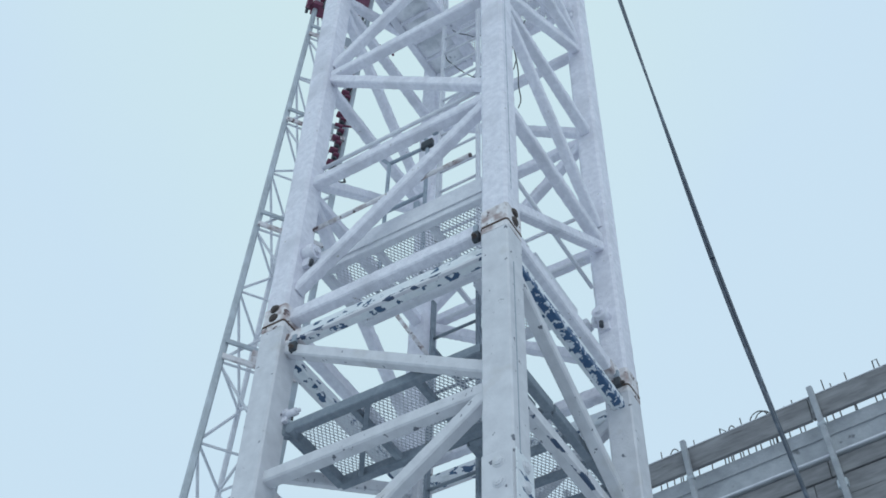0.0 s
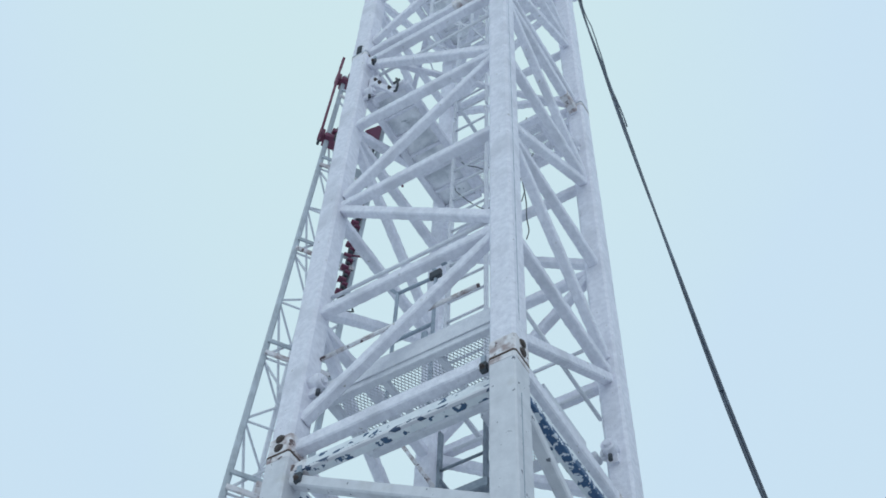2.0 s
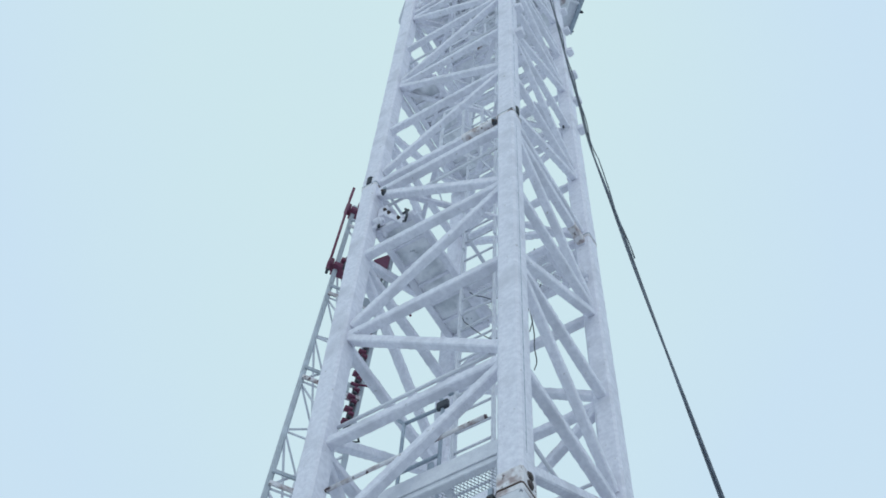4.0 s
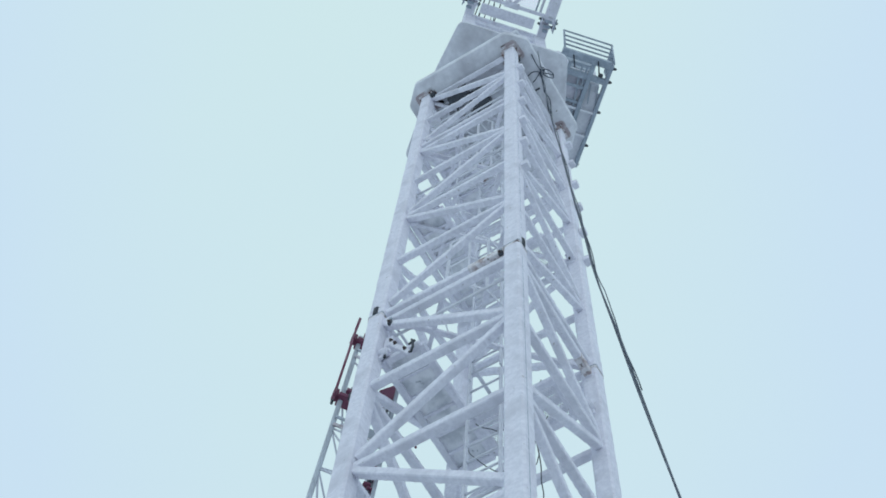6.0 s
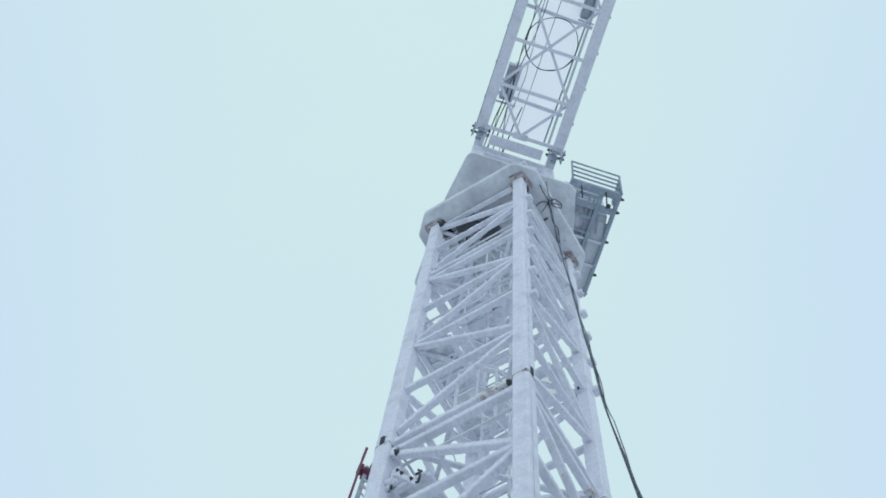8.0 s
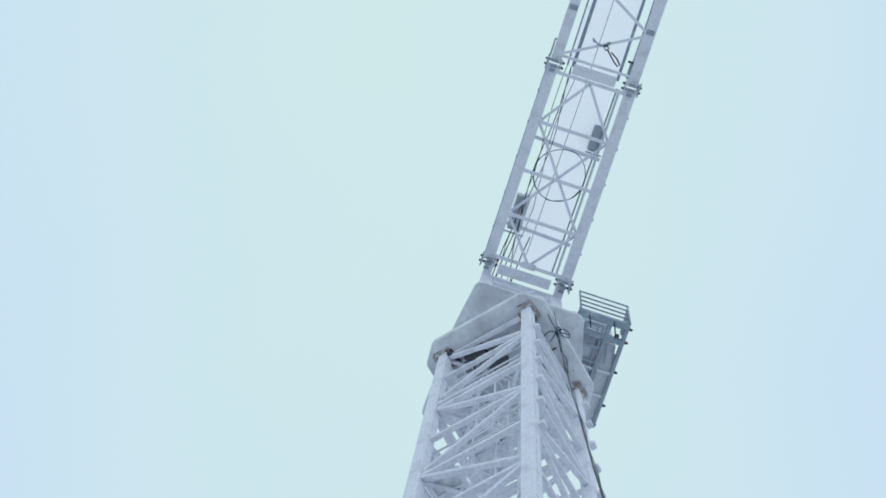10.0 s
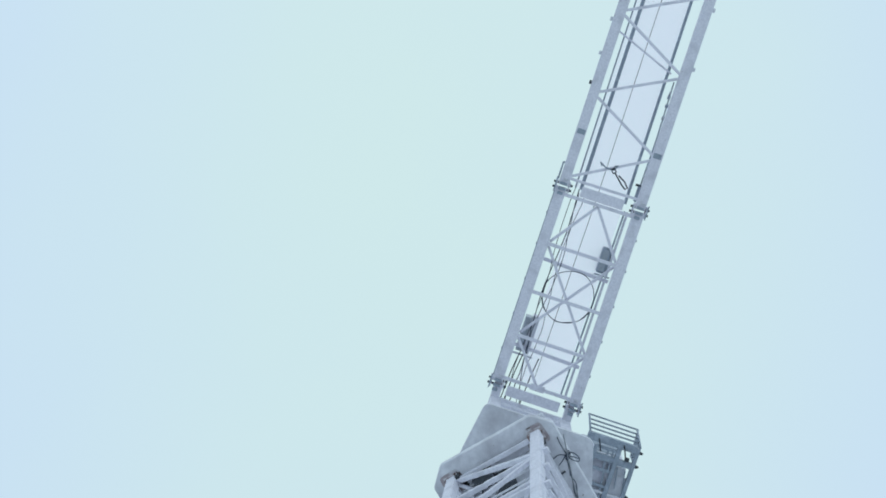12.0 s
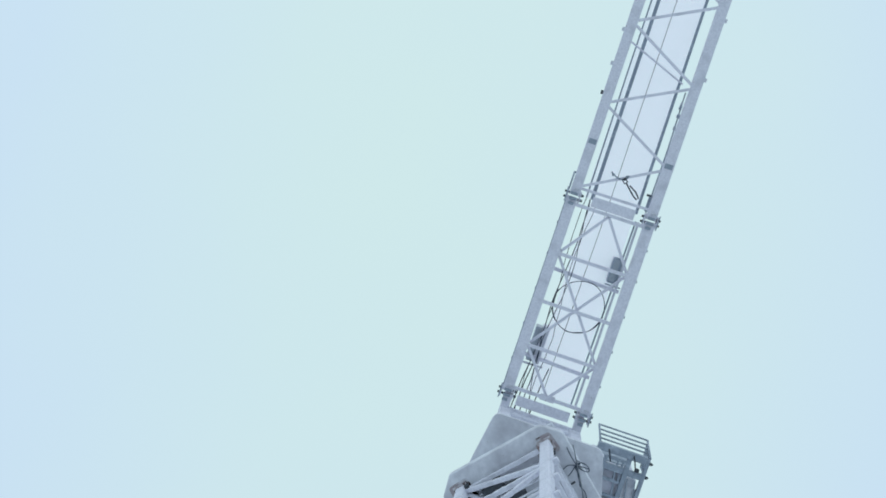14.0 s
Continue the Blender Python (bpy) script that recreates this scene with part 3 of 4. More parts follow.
def girder_pair(t, x0, x1, y=0.872, w=0.21, h=0.32):
    for s in (-1, 1):
        g = part("girder", bar((x0, s * y, h / 2), (x1, s * y, h / 2), w, h, 0.06), PAINT, t)
        part("flange", slab((x0, s * y - w / 2 - 0.012, -0.008), (x1, s * y + w / 2 + 0.012, 0.006), 0.002), PAINT, g)
    return t


def hinge(t, x, s):
    """A pinned girder joint: fork plates, pins and split rings."""
    y = s * 0.86
    f = part("fork_plate", slab((x - 0.13, y - 0.15, -0.02), (x + 0.13, y - 0.125, 0.26), 0.01), PAINT, t)
    part("fork_plate", slab((x - 0.13, y + 0.125, -0.02), (x + 0.13, y + 0.15, 0.26), 0.01), PAINT, t)
    for dx in (-0.055, 0.055):
        part("pin", pipe([(x + dx, y - 0.21, 0.05), (x + dx, y + 0.21, 0.05)], 0.026, 10), DARK, f)
        part("clevis", slab((x + dx - 0.03, y - 0.08, -0.06), (x + dx + 0.03, y + 0.08, -0.012), 0.01), GREY, f)
        for e in (-0.165, 0.165):
            part("split_ring", pipe([(x + dx + 0.035 * math.cos(a), y + e, 0.02 + 0.05 * math.sin(a)) for a in [k * math.pi / 4 for k in range(8)]], 0.008, 6, True), GREY, f)
    part("lug", slab((x - 0.19, y - 0.07, -0.045), (x - 0.13, y + 0.05, -0.01), 0.008), GREY, f)
    part("lug", slab((x + 0.14, y - 0.03, -0.04), (x + 0.18, y + 0.08, -0.01), 0.008), WORN, f)
    part("keeper", bar((x - 0.16, y + s * 0.16, -0.03), (x + 0.16, y + s * 0.165, -0.02), 0.022, 0.05, 0.1), GREY, f)


def strut(t, a, b, z=0.03, w=0.06):
    part("bracing", bar((*a, z), (*b, z), w, 0.06, 0.15), PAINT, t)


root = thing("jib_root", jib_at(0), "short white jib root frame with a cross panel", "crane jib")
girder_pair(root, 0.28, 0.95, 0.82, 0.17)
part("cross_panel", slab((0.76, -0.62, 0.0), (0.98, 0.58, 0.05), 0.008), PAINT, root)
part("cross_beam", bar((0.62, -0.72, 0.05), (0.62, 0.72, 0.05), 0.1, 0.1, 0.1), PAINT, root)
part("walkway_channel", bar((0.45, -0.8, -0.02), (0.40, 0.5, -0.02), 0.12, 0.06, 0.1), FROSTGALV, root)
part("walkway_channel", bar((0.30, 0.3, -0.02), (0.26, 0.9, -0.02), 0.1, 0.06, 0.1), FROSTGALV, root)

A = thing("counter_jib_section", jib_at(0), "white counter-jib section with crossed bracing seen from below", "crane jib", "sections of the counter-jib")
girder_pair(A, 1.0, 5.44)
for s in (-1, 1):
    hinge(A, 0.98, s)
for x in (1.12, 2.10, 3.10, 4.19, 5.3):
    strut(A, (x, -0.76), (x, 0.76), 0.03, 0.075)
for x in (1.80, 3.78):
    strut(A, (x + 0.05, -0.74), (x, 0.74), 0.34, 0.08)
for s in (-1, 1):
    strut(A, (1.12, 0.0), (2.05, s * 0.74), 0.09)
    strut(A, (2.15, s * 0.74), (4.14, -s * 0.74), 0.09 + (0.004 if s > 0 else 0.066))
    strut(A, (4.24, s * 0.74), (5.27, 0.0), 0.09)
part("gusset", slab((1.06, -0.16, -0.02), (1.2, 0.16, -0.008), 0.002), PAINT, A)
for s in (-1, 1):
    for k, x in enumerate((1.7, 2.5, 3.3, 4.1, 4.8)):
        part("girder_clip", slab((x, s * 0.99, 0.02), (x + 0.05, s * 1.015, 0.12), 0.006), GREY, A)
for s in (-1,):
    part("edge_pipe", pipe([(1.05, s * 0.992, 0.06), (5.4, s * 0.992, 0.06)], 0.013, 6), GREY, A)
# a narrow inner stringer and pipe run along one girder
part("stringer", bar((1.1, 0.66, 0.36), (5.35, 0.66, 0.36), 0.05, 0.08, 0.1), FROSTGALV, A)
part("stringer", bar((1.1, 0.56, 0.38), (5.35, 0.60, 0.38), 0.035, 0.05, 0.1), GREY, A)

B = thing("counter_jib_section", jib_at(0), "white counter-jib section with zigzag bracing seen from below", "crane jib", "sections of the counter-jib")
girder_pair(B, 5.48, 13.2, 0.855, 0.20)
for s in (-1, 1):
    hinge(B, 5.46, s)
zig = [(5.72, -1), (6.55, 1), (6.67, 1), (7.48, -1), (7.60, -1), (8.36, 1), (8.46, 1), (9.28, -1), (9.40, -1), (10.15, 1), (10.26, 1), (11.08, -1), (11.2, -1), (11.95, 1), (12.06, 1), (12.9, -1)]
for (xa, sa), (xb, sb) in zip(zig, zig[1:]):
    if sa != sb:
        strut(B, (xa, sa * 0.745), (xb, sb * 0.745))
strut(B, (5.66, -0.75), (5.68, 0.75), 0.03, 0.06)
part("end_panel", slab((5.36, -0.45, -0.012), (5.58, 0.5, -0.002), 0.003), PAINT, B)
for x, s in ((6.63, -1), (6.62, 1)):
    part("collar", slab((x, s * 0.85 - 0.085, -0.02), (x + 0.11, s * 0.85 + 0.085, -0.01), 0.003), GREY, B)
part("stop_post", bar((5.50, -1.0, 0.1), (5.97, -1.0, 0.12), 0.035, 0.06, 0.1), GREY, B)
part("stop_post", bar((5.97, -0.99, 0.12), (5.93, -0.93, 0.12), 0.03, 0.05, 0.1), GREY, B)
part("anchor_block", slab((5.62, 0.70, 0.36), (6.0, 0.79, 0.46), 0.012), GREY, B)
part("anchor_pin", pipe([(5.97, 0.64, 0.38), (5.97, 0.84, 0.38)], 0.026, 8), DARK, B)
for x, y, r in ((7.50, 0.735, 0.03), (7.77, 0.73, 0.036), (7.96, 0.715, 0.032), (8.04, 0.715, 0.024)):
    part("turnbuckle", pipe([(x - 0.04, y, 0.39), (x + 0.04, y, 0.39)], r, 8), GREY if r > 0.031 else GALV, B)
strut(B, (8.98, -0.74), (8.45, 0.6), 0.42, 0.035)
for s, xs in ((-1, (7.7, 8.35, 9.1, 11.2)), (1, (8.6, 9.9))):
    for x in xs:
        part("girder_clip", slab((x, s * 0.965, 0.02), (x + 0.08, s * 1.02, 0.13), 0.008), FROSTGALV if x != 7.7 else DARK, B)

deck = thing("walkway", jib_at(0), "mesh walkway with grey side rails along the counter-jib", "walkway")
part("side_rail", bar((5.5, -0.44, 0.5), (13.2, -0.47, 0.5), 0.075, 0.1, 0.1), GREY, deck)
part("side_rail", bar((5.5, 0.56, 0.5), (13.2, 0.50, 0.5), 0.06, 0.09, 0.1), GREY, deck)
part("conduit", pipe([(5.5, -0.57, 0.42), (8.4, -0.60, 0.42), (13.2, -0.62, 0.42)], 0.017), GREY, deck)
part("conduit", pipe([(5.6, 0.74, 0.40), (7.0, 0.75, 0.40), (8.3, 0.715, 0.40)], 0.015), GREY, deck)
b = bmesh.new()
x = 1.1
while x < 13.2:
    prism(b, (x, -0.60 if x > 5.5 else -0.45, 0.56), (x, 0.55, 0.56), 0.012, 0.004, 0.1)
    x += 0.022
y = -0.42
while y < 0.55:
    prism(b, (1.05, y, 0.557), (13.2, y, 0.557), 0.006, 0.004, 0.1)
    y += 0.03
part("grating", b, GRATE, deck)

# things carried by the counter-jib
box1 = thing("control_box", jib_at(0), "grey control box beside the counter-jib girder", "box")
part("housing", slab((3.9, 0.42, 0.42), (4.48, 0.66, 0.85), 0.04), GREY, box1)
part("door", slab((3.95, 0.45, 0.40), (4.43, 0.63, 0.42), 0.006), GALV, box1)
part("bracket", bar((3.86, 0.40, 0.40), (3.86, 0.75, 0.40), 0.03, 0.03), GREY, box1)
box2 = thing("electrical_cabinet", jib_at(0), "tall grey electrical cabinet under the walkway", "cabinet")
part("housing", slab((1.72, -0.70, 0.42), (2.5, -0.56, 0.9), 0.015), GALV, box2)
part("door", slab((1.70, -0.55, 0.42), (2.55, -0.40, 0.9), 0.015), FROSTGALV, box2)
part("mounting_bar", bar((1.66, -0.74, 0.4), (1.66, -0.3, 0.4), 0.04, 0.04), FROSTGALV, box2)

coil = thing("cable_loop", jib_at(0), "large round loop of thin black cable hung below the walkway", "cable")
pts = [(3.2 + 0.58 * math.cos(a) + 0.015 * math.sin(3 * a), 0.03 + 0.56 * math.sin(a) + 0.01 * math.cos(2 * a), 0.30) for a in [2 * math.pi * i / 48 for i in range(48)]]
part("strand", pipe(pts, 0.0095, 6, True), RUBBER, coil)
part("strand", pipe([(p[0] + 0.012 * math.sin(i), p[1] - 0.012, 0.312) for i, p in enumerate(pts[14:40])], 0.008, 6), RUBBER, coil)

wires = thing("wiring", jib_at(0), "loose black wires running along the counter-jib girder", "cable")
for k, (y0, amp, ph, r) in enumerate(((-0.50, 0.05, 0.0, 0.011), (-0.42, 0.07, 1.7, 0.009), (-0.56, 0.04, 3.1, 0.008), (-0.36, 0.06, 4.4, 0.007))):
    pts = [(0.4 + 0.17 * i, y0 + amp * math.sin(0.9 * i * 0.17 * 2 + ph) + 0.03 * noise.noise(Vector((i * 0.4, k, 0))) + (0.12 * max(0, 1 - i / 6.0) if k % 2 else 0), 0.30 + 0.03 * math.sin(i * 0.5 + k)) for i in range(31)]
    part("wire", pipe(pts, r, 6), RUBBER, wires)
for y in (-0.24, -0.60, -0.68):
    part("wire", pipe([(0.5, y, 0.36), (1.3, y + 0.04, 0.34), (1.7, y + 0.09, 0.36)], 0.012, 6), DARK, wires)
rope = thing("thin_rope", jib_at(0), "single thin steel rope along the counter-jib", "rope")
part("strand", pipe([(1.2, -0.10, 0.45), (5.5, -0.06, 0.45), (13.0, -0.11, 0.45)], 0.0065, 6), DARK, rope)
knot = thing("cable_knot", jib_at(0), "knotted end of dark cable tied on the bracing", "cable")
for pts in ([(6.10, 0.0), (6.16, 0.06), (6.10, 0.13), (6.04, 0.08), (6.10, 0.02), (6.14, 0.1)], [(6.08, 0.1), (5.98, 0.2), (5.86, 0.33), (5.80, 0.42), (5.84, 0.46), (5.95, 0.36), (6.04, 0.2)], [(6.1, 0.05), (6.12, -0.12), (6.2, -0.26), (6.12, -0.2)], [(6.12, 0.08), (6.24, 0.12), (6.2, 0.06)]):
    part("strand", pipe([(x, y, -0.016) for x, y in pts], 0.017, 6), DARK if len(pts) > 4 else GREY, knot)

# ---- operator's cab and its access platform, beside the slewing platform ----
Z_CAB = 25.5
cab_box = thing("operator_cab", pose(CX, CY, Z_CAB, 0, 0, JIB_TURN), "grey-blue operator cab with railed platform beside the slewing head", "crane cab")
part("long_beam", bar((-1.1, 2.07, 0), (1.1, 2.07, 0), 0.075, 0.14, 0.1), GREY, cab_box)
part("long_beam", bar((-0.9, 1.12, 0), (1.05, 1.10, 0), 0.1, 0.14, 0.1), GREY, cab_box)
part("long_beam", bar((-0.3, 1.72, -0.03), (1.0, 1.72, -0.03), 0.09, 0.1, 0.1), GREY, cab_box)
for x, w, m in ((1.06, 0.15, GREY), (0.72, 0.12, GREY), (0.05, 0.05, FROSTGALV), (-0.45, 0.05, FROSTGALV), (-1.08, 0.07, FROSTGALV)):
    part("cross_beam", bar((x, 1.05, 0.0), (x, 2.04, 0.0), w, 0.13, 0.1), m, cab_box)
for y in (1.54, 1.64):
    part("floor_bar", bar((0.47, y, -0.02), (0.90, y - 0.02, -0.02), 0.035, 0.05, 0.1), GREY, cab_box)
part("floor_bar", bar((-0.2, 1.645, -0.02), (0.46, 1.57, -0.02), 0.035, 0.05, 0.1), GREY, cab_box)
part("floor_bar", bar((-0.1, 1.30, -0.02), (0.92, 1.27, -0.02), 0.06, 0.08, 0.1), GREY, cab_box)
for x in (0.91, 0.48, 0.17):
    part("floor_bar", bar((x, 1.29, -0.03), (x, 1.74, -0.03), 0.06, 0.05, 0.1), GREY, cab_box)
for y in (1.83, 1.99):
    part("floor_bar", bar((0.20, y + 0.04, -0.01), (0.60, y - 0.03, -0.01), 0.02, 0.04, 0.1), GREY, cab_box)
part("floor_sheet", slab((-1.06, 1.14, 0.04), (0.1, 2.04, 0.055), 0.003), FROSTGALV, cab_box)
part("floor_sheet", slab((0.10, 1.77, 0.04), (0.45, 2.04, 0.055), 0.003), FROSTGALV, cab_box)
part("floor_sheet", slab((0.12, 1.14, 0.05), (0.68, 1.68, 0.065), 0.003), PAINT, cab_box)
part("cab_shell", slab((-0.9, 1.14, 0.07), (0.62, 2.0, 2.1), 0.06), FROSTGALV, cab_box)
part("front_window", slab((0.625, 1.25, 0.9), (0.64, 1.9, 1.9), 0.005), GREY, cab_box)
for y in (1.08, 2.1):
    part("post", pipe([(1.12, y, 0.0), (1.26, y - 0.02, 1.02)], 0.022), GREY, cab_box)
for z, x in ((0.28, 1.15), (0.52, 1.185), (0.76, 1.22), (1.02, 1.26)):
    part("railing", pipe([(x, 1.06, z), (x, 2.1, z)], 0.018), GREY, cab_box)
    part("railing", pipe([(x, 2.1, z), (0.7, 2.13, z)], 0.018), GREY, cab_box)
part("post", pipe([(0.72, 2.13, 0.0), (0.7, 2.13, 1.02)], 0.022), GREY, cab_box)
for x, y in ((0.96, 1.32), (0.98, 1.82)):
    part("lamp_bracket", pipe([(x + 0.14, y - 0.06, -0.02), (x, y, -0.14), (x - 0.12, y + 0.05, -0.1)], 0.014), DARK, cab_box)
part("work_lamp", slab((0.80, 1.86, -0.16), (0.88, 1.95, -0.08), 0.02), DARK, cab_box)
for x, y in ((1.02, 2.13), (0.74, 2.13), (0.1, 2.13), (-0.62, 2.13), (-1.05, 2.08), (-0.3, 1.72)):
    part("end_bolt", bolt_head(0.03, 0.06, (0, 1, 0)), DARK, cab_box, at=Matrix.Translation((x, y - 0.02, 0)))
part("stay", bar((-0.9, 1.1, 0.0), (-1.3, 0.9, -0.6), 0.07, 0.07), GREY, cab_box)
part("support_arm", bar((0.3, 1.0, -0.02), (0.3, 1.12, -0.02), 0.12, 0.12), GREY, cab_box)

# ---- cables ----
def along(rows):
    """Smooth curve through a few guide points."""
    p = [Vector(r) for r in rows]
    p = [2 * p[0] - p[1]] + p + [2 * p[-1] - p[-2]]
    out = []
    for i in range(1, len(p) - 2):
        for k in range(8):
            t = k / 8
            a, b, c, d = p[i - 1], p[i], p[i + 1], p[i + 2]
            out.append(0.5 * ((2 * b) + (c - a) * t + (2 * a - 5 * b + 4 * c - d) * t * t + (3 * b - a - 3 * c + d) * t ** 3))
    return out + [p[-2]]


def guide(y, xr, zr):
    return (xr * y, y, EYE + zr * y)


main = thing("power_cable", pose(0, 0, 0), "thick black power cable hanging from the slewing head", "cable")
route = along([guide(4.93, 0.1466, 4.433), guide(4.99, 0.155, 4.012), guide(5.03, 0.162, 3.659), guide(5.07, 0.1701, 3.416), guide(5.1, 0.1827, 3.15), guide(5.12, 0.1925, 2.877), guide(5.1, 0.2062, 2.608), guide(5.07, 0.2158, 2.35), guide(5.0, 0.2375, 2.085), guide(4.9, 0.2572, 1.83), guide(4.75, 0.287, 1.479), guide(4.6, 0.317, 1.14), guide(4.45, 0.3525, 0.822), guide(4.3, 0.385, 0.52), guide(4.1, 0.43, -0.39)])
for k in (0, math.pi):
    pts = [p + Vector((0.0082 * math.cos(i * 0.16 + k), 0.0082 * math.sin(i * 0.16 + k), 0.0)) for i, p in enumerate(route[31:])]
    part("sheath", pipe(pts, 0.0092, 8), RUBBER, main)
part("feed_line", pipe(route[:34], 0.009, 8), RUBBER, main)
side = [p + Vector((0.016 + 0.01 * math.sin(i * 0.7) + 0.025 * max(0.0, 1 - abs(i - 44) / 3.0), -0.01, 0.0)) for i, p in enumerate(route[14:72])]
part("thin_line", pipe(side, 0.006, 6), RUBBER, main)
for i in (54, 87):
    d = (route[i + 1] - route[i]).normalized()
    part("cable_tie", pipe([route[i] - d * 0.01, route[i] + d * 0.01], 0.0165, 10), RUBBER, main)
bundle = thing("cable_bundle", mast_at(TOP - 0.03), "tangled coil of thin dark cable tied at the slewing head", "cable")
for rows in ([(-0.349, -0.908), (-0.371, -1.013), (-0.33, -1.09), (-0.287, -1.139)],
             [(-0.29, -1.14), (-0.3, -1.239), (-0.177, -1.308), (-0.099, -1.276), (-0.173, -1.19), (-0.29, -1.14)],
             [(-0.25, -1.10), (-0.323, -1.159), (-0.271, -1.269), (-0.139, -1.31), (-0.22, -1.22), (-0.30, -1.10)],
             [(-0.20, -0.93), (-0.24, -1.02), (-0.30, -1.12), (-0.36, -1.20), (-0.30, -1.22), (-0.25, -1.12)],
             [(-0.66, -1.154), (-0.499, -1.143), (-0.305, -1.149)],
             [(-0.287, -1.139), (-0.058, -1.056), (0.10, -1.02), (0.155, -1.006), (0.349, -0.93), (0.489, -0.91)],
             [(-0.27, -1.106), (-0.05, -1.08), (0.04, -1.02), (0.226, -1.035), (0.462, -0.925)]):
    part("strand", pipe(along([(x, y, -0.02 * (n % 2)) for n, (x, y) in enumerate(rows)]), 0.0085, 6), RUBBER, bundle)
part("tape", pipe([(-0.045, -0.83, 0.0), (-0.05, -0.98, 0.0)], 0.016, 8), DARK, bundle)
hook = thing("tie_bracket", mast_at(12.5), "rusted tie bracket with a small dark hook at the joint", "bracket")
part("arm", bar((-0.80, 0.70, 0.72), (-0.80, 0.40, 0.20), 0.045, 0.06, 0.15), PAINT, hook)
part("plate", slab((-0.83, 0.64, 0.62), (-0.77, 0.75, 0.82), 0.01), PAINT, hook)
part("hook", pipe([(-0.82, 0.40, 0.20), (-0.83, 0.37, 0.16), (-0.84, 0.35, 0.24), (-0.84, 0.36, 0.38), (-0.84, 0.38, 0.42)], 0.014, 6), DARK, hook)
part("hook", pipe([(-0.84, 0.41, 0.34), (-0.84, 0.33, 0.36)], 0.013, 6), DARK, hook)
for y, z in ((0.66, 0.70), (0.60, 0.58), (0.46, 0.32)):
    part("bolt", bolt_head(0.018, 0.025, (-1, 0, 0)), BOLT, hook, at=Matrix.Translation((-0.825, y, z)))
for z, y0, y1 in ((J1 + LONG + 0.09, -0.75, -0.29), (J1 - 0.15, 0.64, 0.76)):
    rust_patch(z, (-HALF + CHORD / 2, y0, 0), (-HALF + CHORD / 2, y1, 0))
rust_patch(J1 + LONG - 0.172, (0.5, -HALF + CHORD / 2, 0), (0.74, -HALF + CHORD / 2, 0))
rust_patch(J1 + 0.09, (0.6, -HALF + CHORD / 2, 0), (0.75, -HALF + CHORD / 2, 0))
hoses = thing("hydraulic_hoses", mast_at(TOP), "loops of pale and black hoses under the slewing ring", "hose")
for cx, cy, r, a0, m in ((-0.36, 0.16, 0.17, 0.3, FROSTGALV), (-0.24, 0.12, 0.20, 1.1, FROSTGALV), (-0.10, 0.30, 0.22, 0.0, FROSTGALV), (0.02, 0.38, 0.19, 2.0, FROSTGALV), (-0.45, 0.30, 0.15, 0.8, DARK), (-0.30, 0.22, 0.12, 2.6, DARK)):
    pts = [(cx + r * math.cos(a), cy + r * math.sin(a), -0.22 + 0.05 * math.sin(2 * a + a0)) for a in [a0 + 5.2 * i / 20 for i in range(21)]]
    part("hose", pipe(pts, 0.021, 8), m, hoses)

inner = thing("hanging_wire", mast_at(0), "thin dark wires hanging loosely along the ladder", "cable")
for rows in ([(0.3, 0.52, 13.6), (0.3, 0.436, 13.238), (0.3, 0.263, 12.807), (0.3, 0.11, 12.605), (0.3, -0.04, 12.455), (0.3, -0.3, 12.6), (0.3, -0.5, 13.1)],
             [(0.3, 0.37, 12.9), (0.3, 0.361, 12.405), (0.3, 0.261, 12.147), (0.3, 0.114, 11.869), (0.3, -0.04, 11.685), (0.3, -0.3, 11.75), (0.3, -0.55, 12.3)],
             [(-0.2, -0.62, 11.5), (-0.013, -0.6, 10.99), (-0.009, -0.6, 10.67), (0.021, -0.6, 10.487), (-0.03, -0.6, 10.29)],
             [(-0.02, -0.6, 11.1), (-0.08, -0.6, 10.85), (-0.126, -0.6, 10.738), (-0.2, -0.6, 10.5)]):
    part("wire", pipe(along(rows), 0.0055, 6), DARK, inner)

# ---- hoist mast beside the crane, leaning a little ----
HOIST = pose(-1.962, 6.22, 0) @ pose(0, 0, 0, 0, 1.92, 0) @ pose(0, 0, 0, 0, 0, 23)
hoist = thing("hoist_mast", HOIST, "slim grey lattice hoist mast with dark red clamps", "mast")
TRI = [(0, 0), (0.555, 0.0), (0.27, 0.44)]
HT = 14.3
for i, (x, y) in enumerate(TRI):
    part("chord", bar((x, y, 0), (x, y, HT if i != 2 else 13.6), 0.05 if i < 2 else 0.038, None, 0.2), GALV if i < 2 else FROSTGALV, hoist)
for i in range(3):
    a, b = Vector((*TRI[i], 0)), Vector((*TRI[(i + 1) % 3], 0))
    k = 0
    z = 0.27
    while z + 0.75 <= HT - 0.3:
        p, q = (a, b) if k % 2 == 0 else (b, a)
        part("lacing", bar(p + Vector((0, 0, z)), q + Vector((0, 0, z + 0.71)), 0.02, None, 0.25), FROSTGALV, hoist)
        part("lacing", bar(a + Vector((0, 0, z - 0.02)), b + Vector((0, 0, z - 0.02)), 0.018, None, 0.25), FROSTGALV, hoist)
        z += 0.75
        k += 1
z = 0.28
while z < HT - 0.5:
    pl = part("joint_frame", bar((0, -0.035, z), (0.555, -0.035, z), 0.02, 0.05, 0.15), RUSTY, hoist)
    part("joint_plate", slab((0.2, -0.05, z), (0.44, -0.025, z + 0.14), 0.006), RUSTY if int(z) % 2 else GALV, hoist)
    part("joint_frame", bar((0, -0.035, z + 0.15), (0.555, -0.035, z + 0.15), 0.02, 0.04, 0.15), GALV, hoist)
    z += 1.5
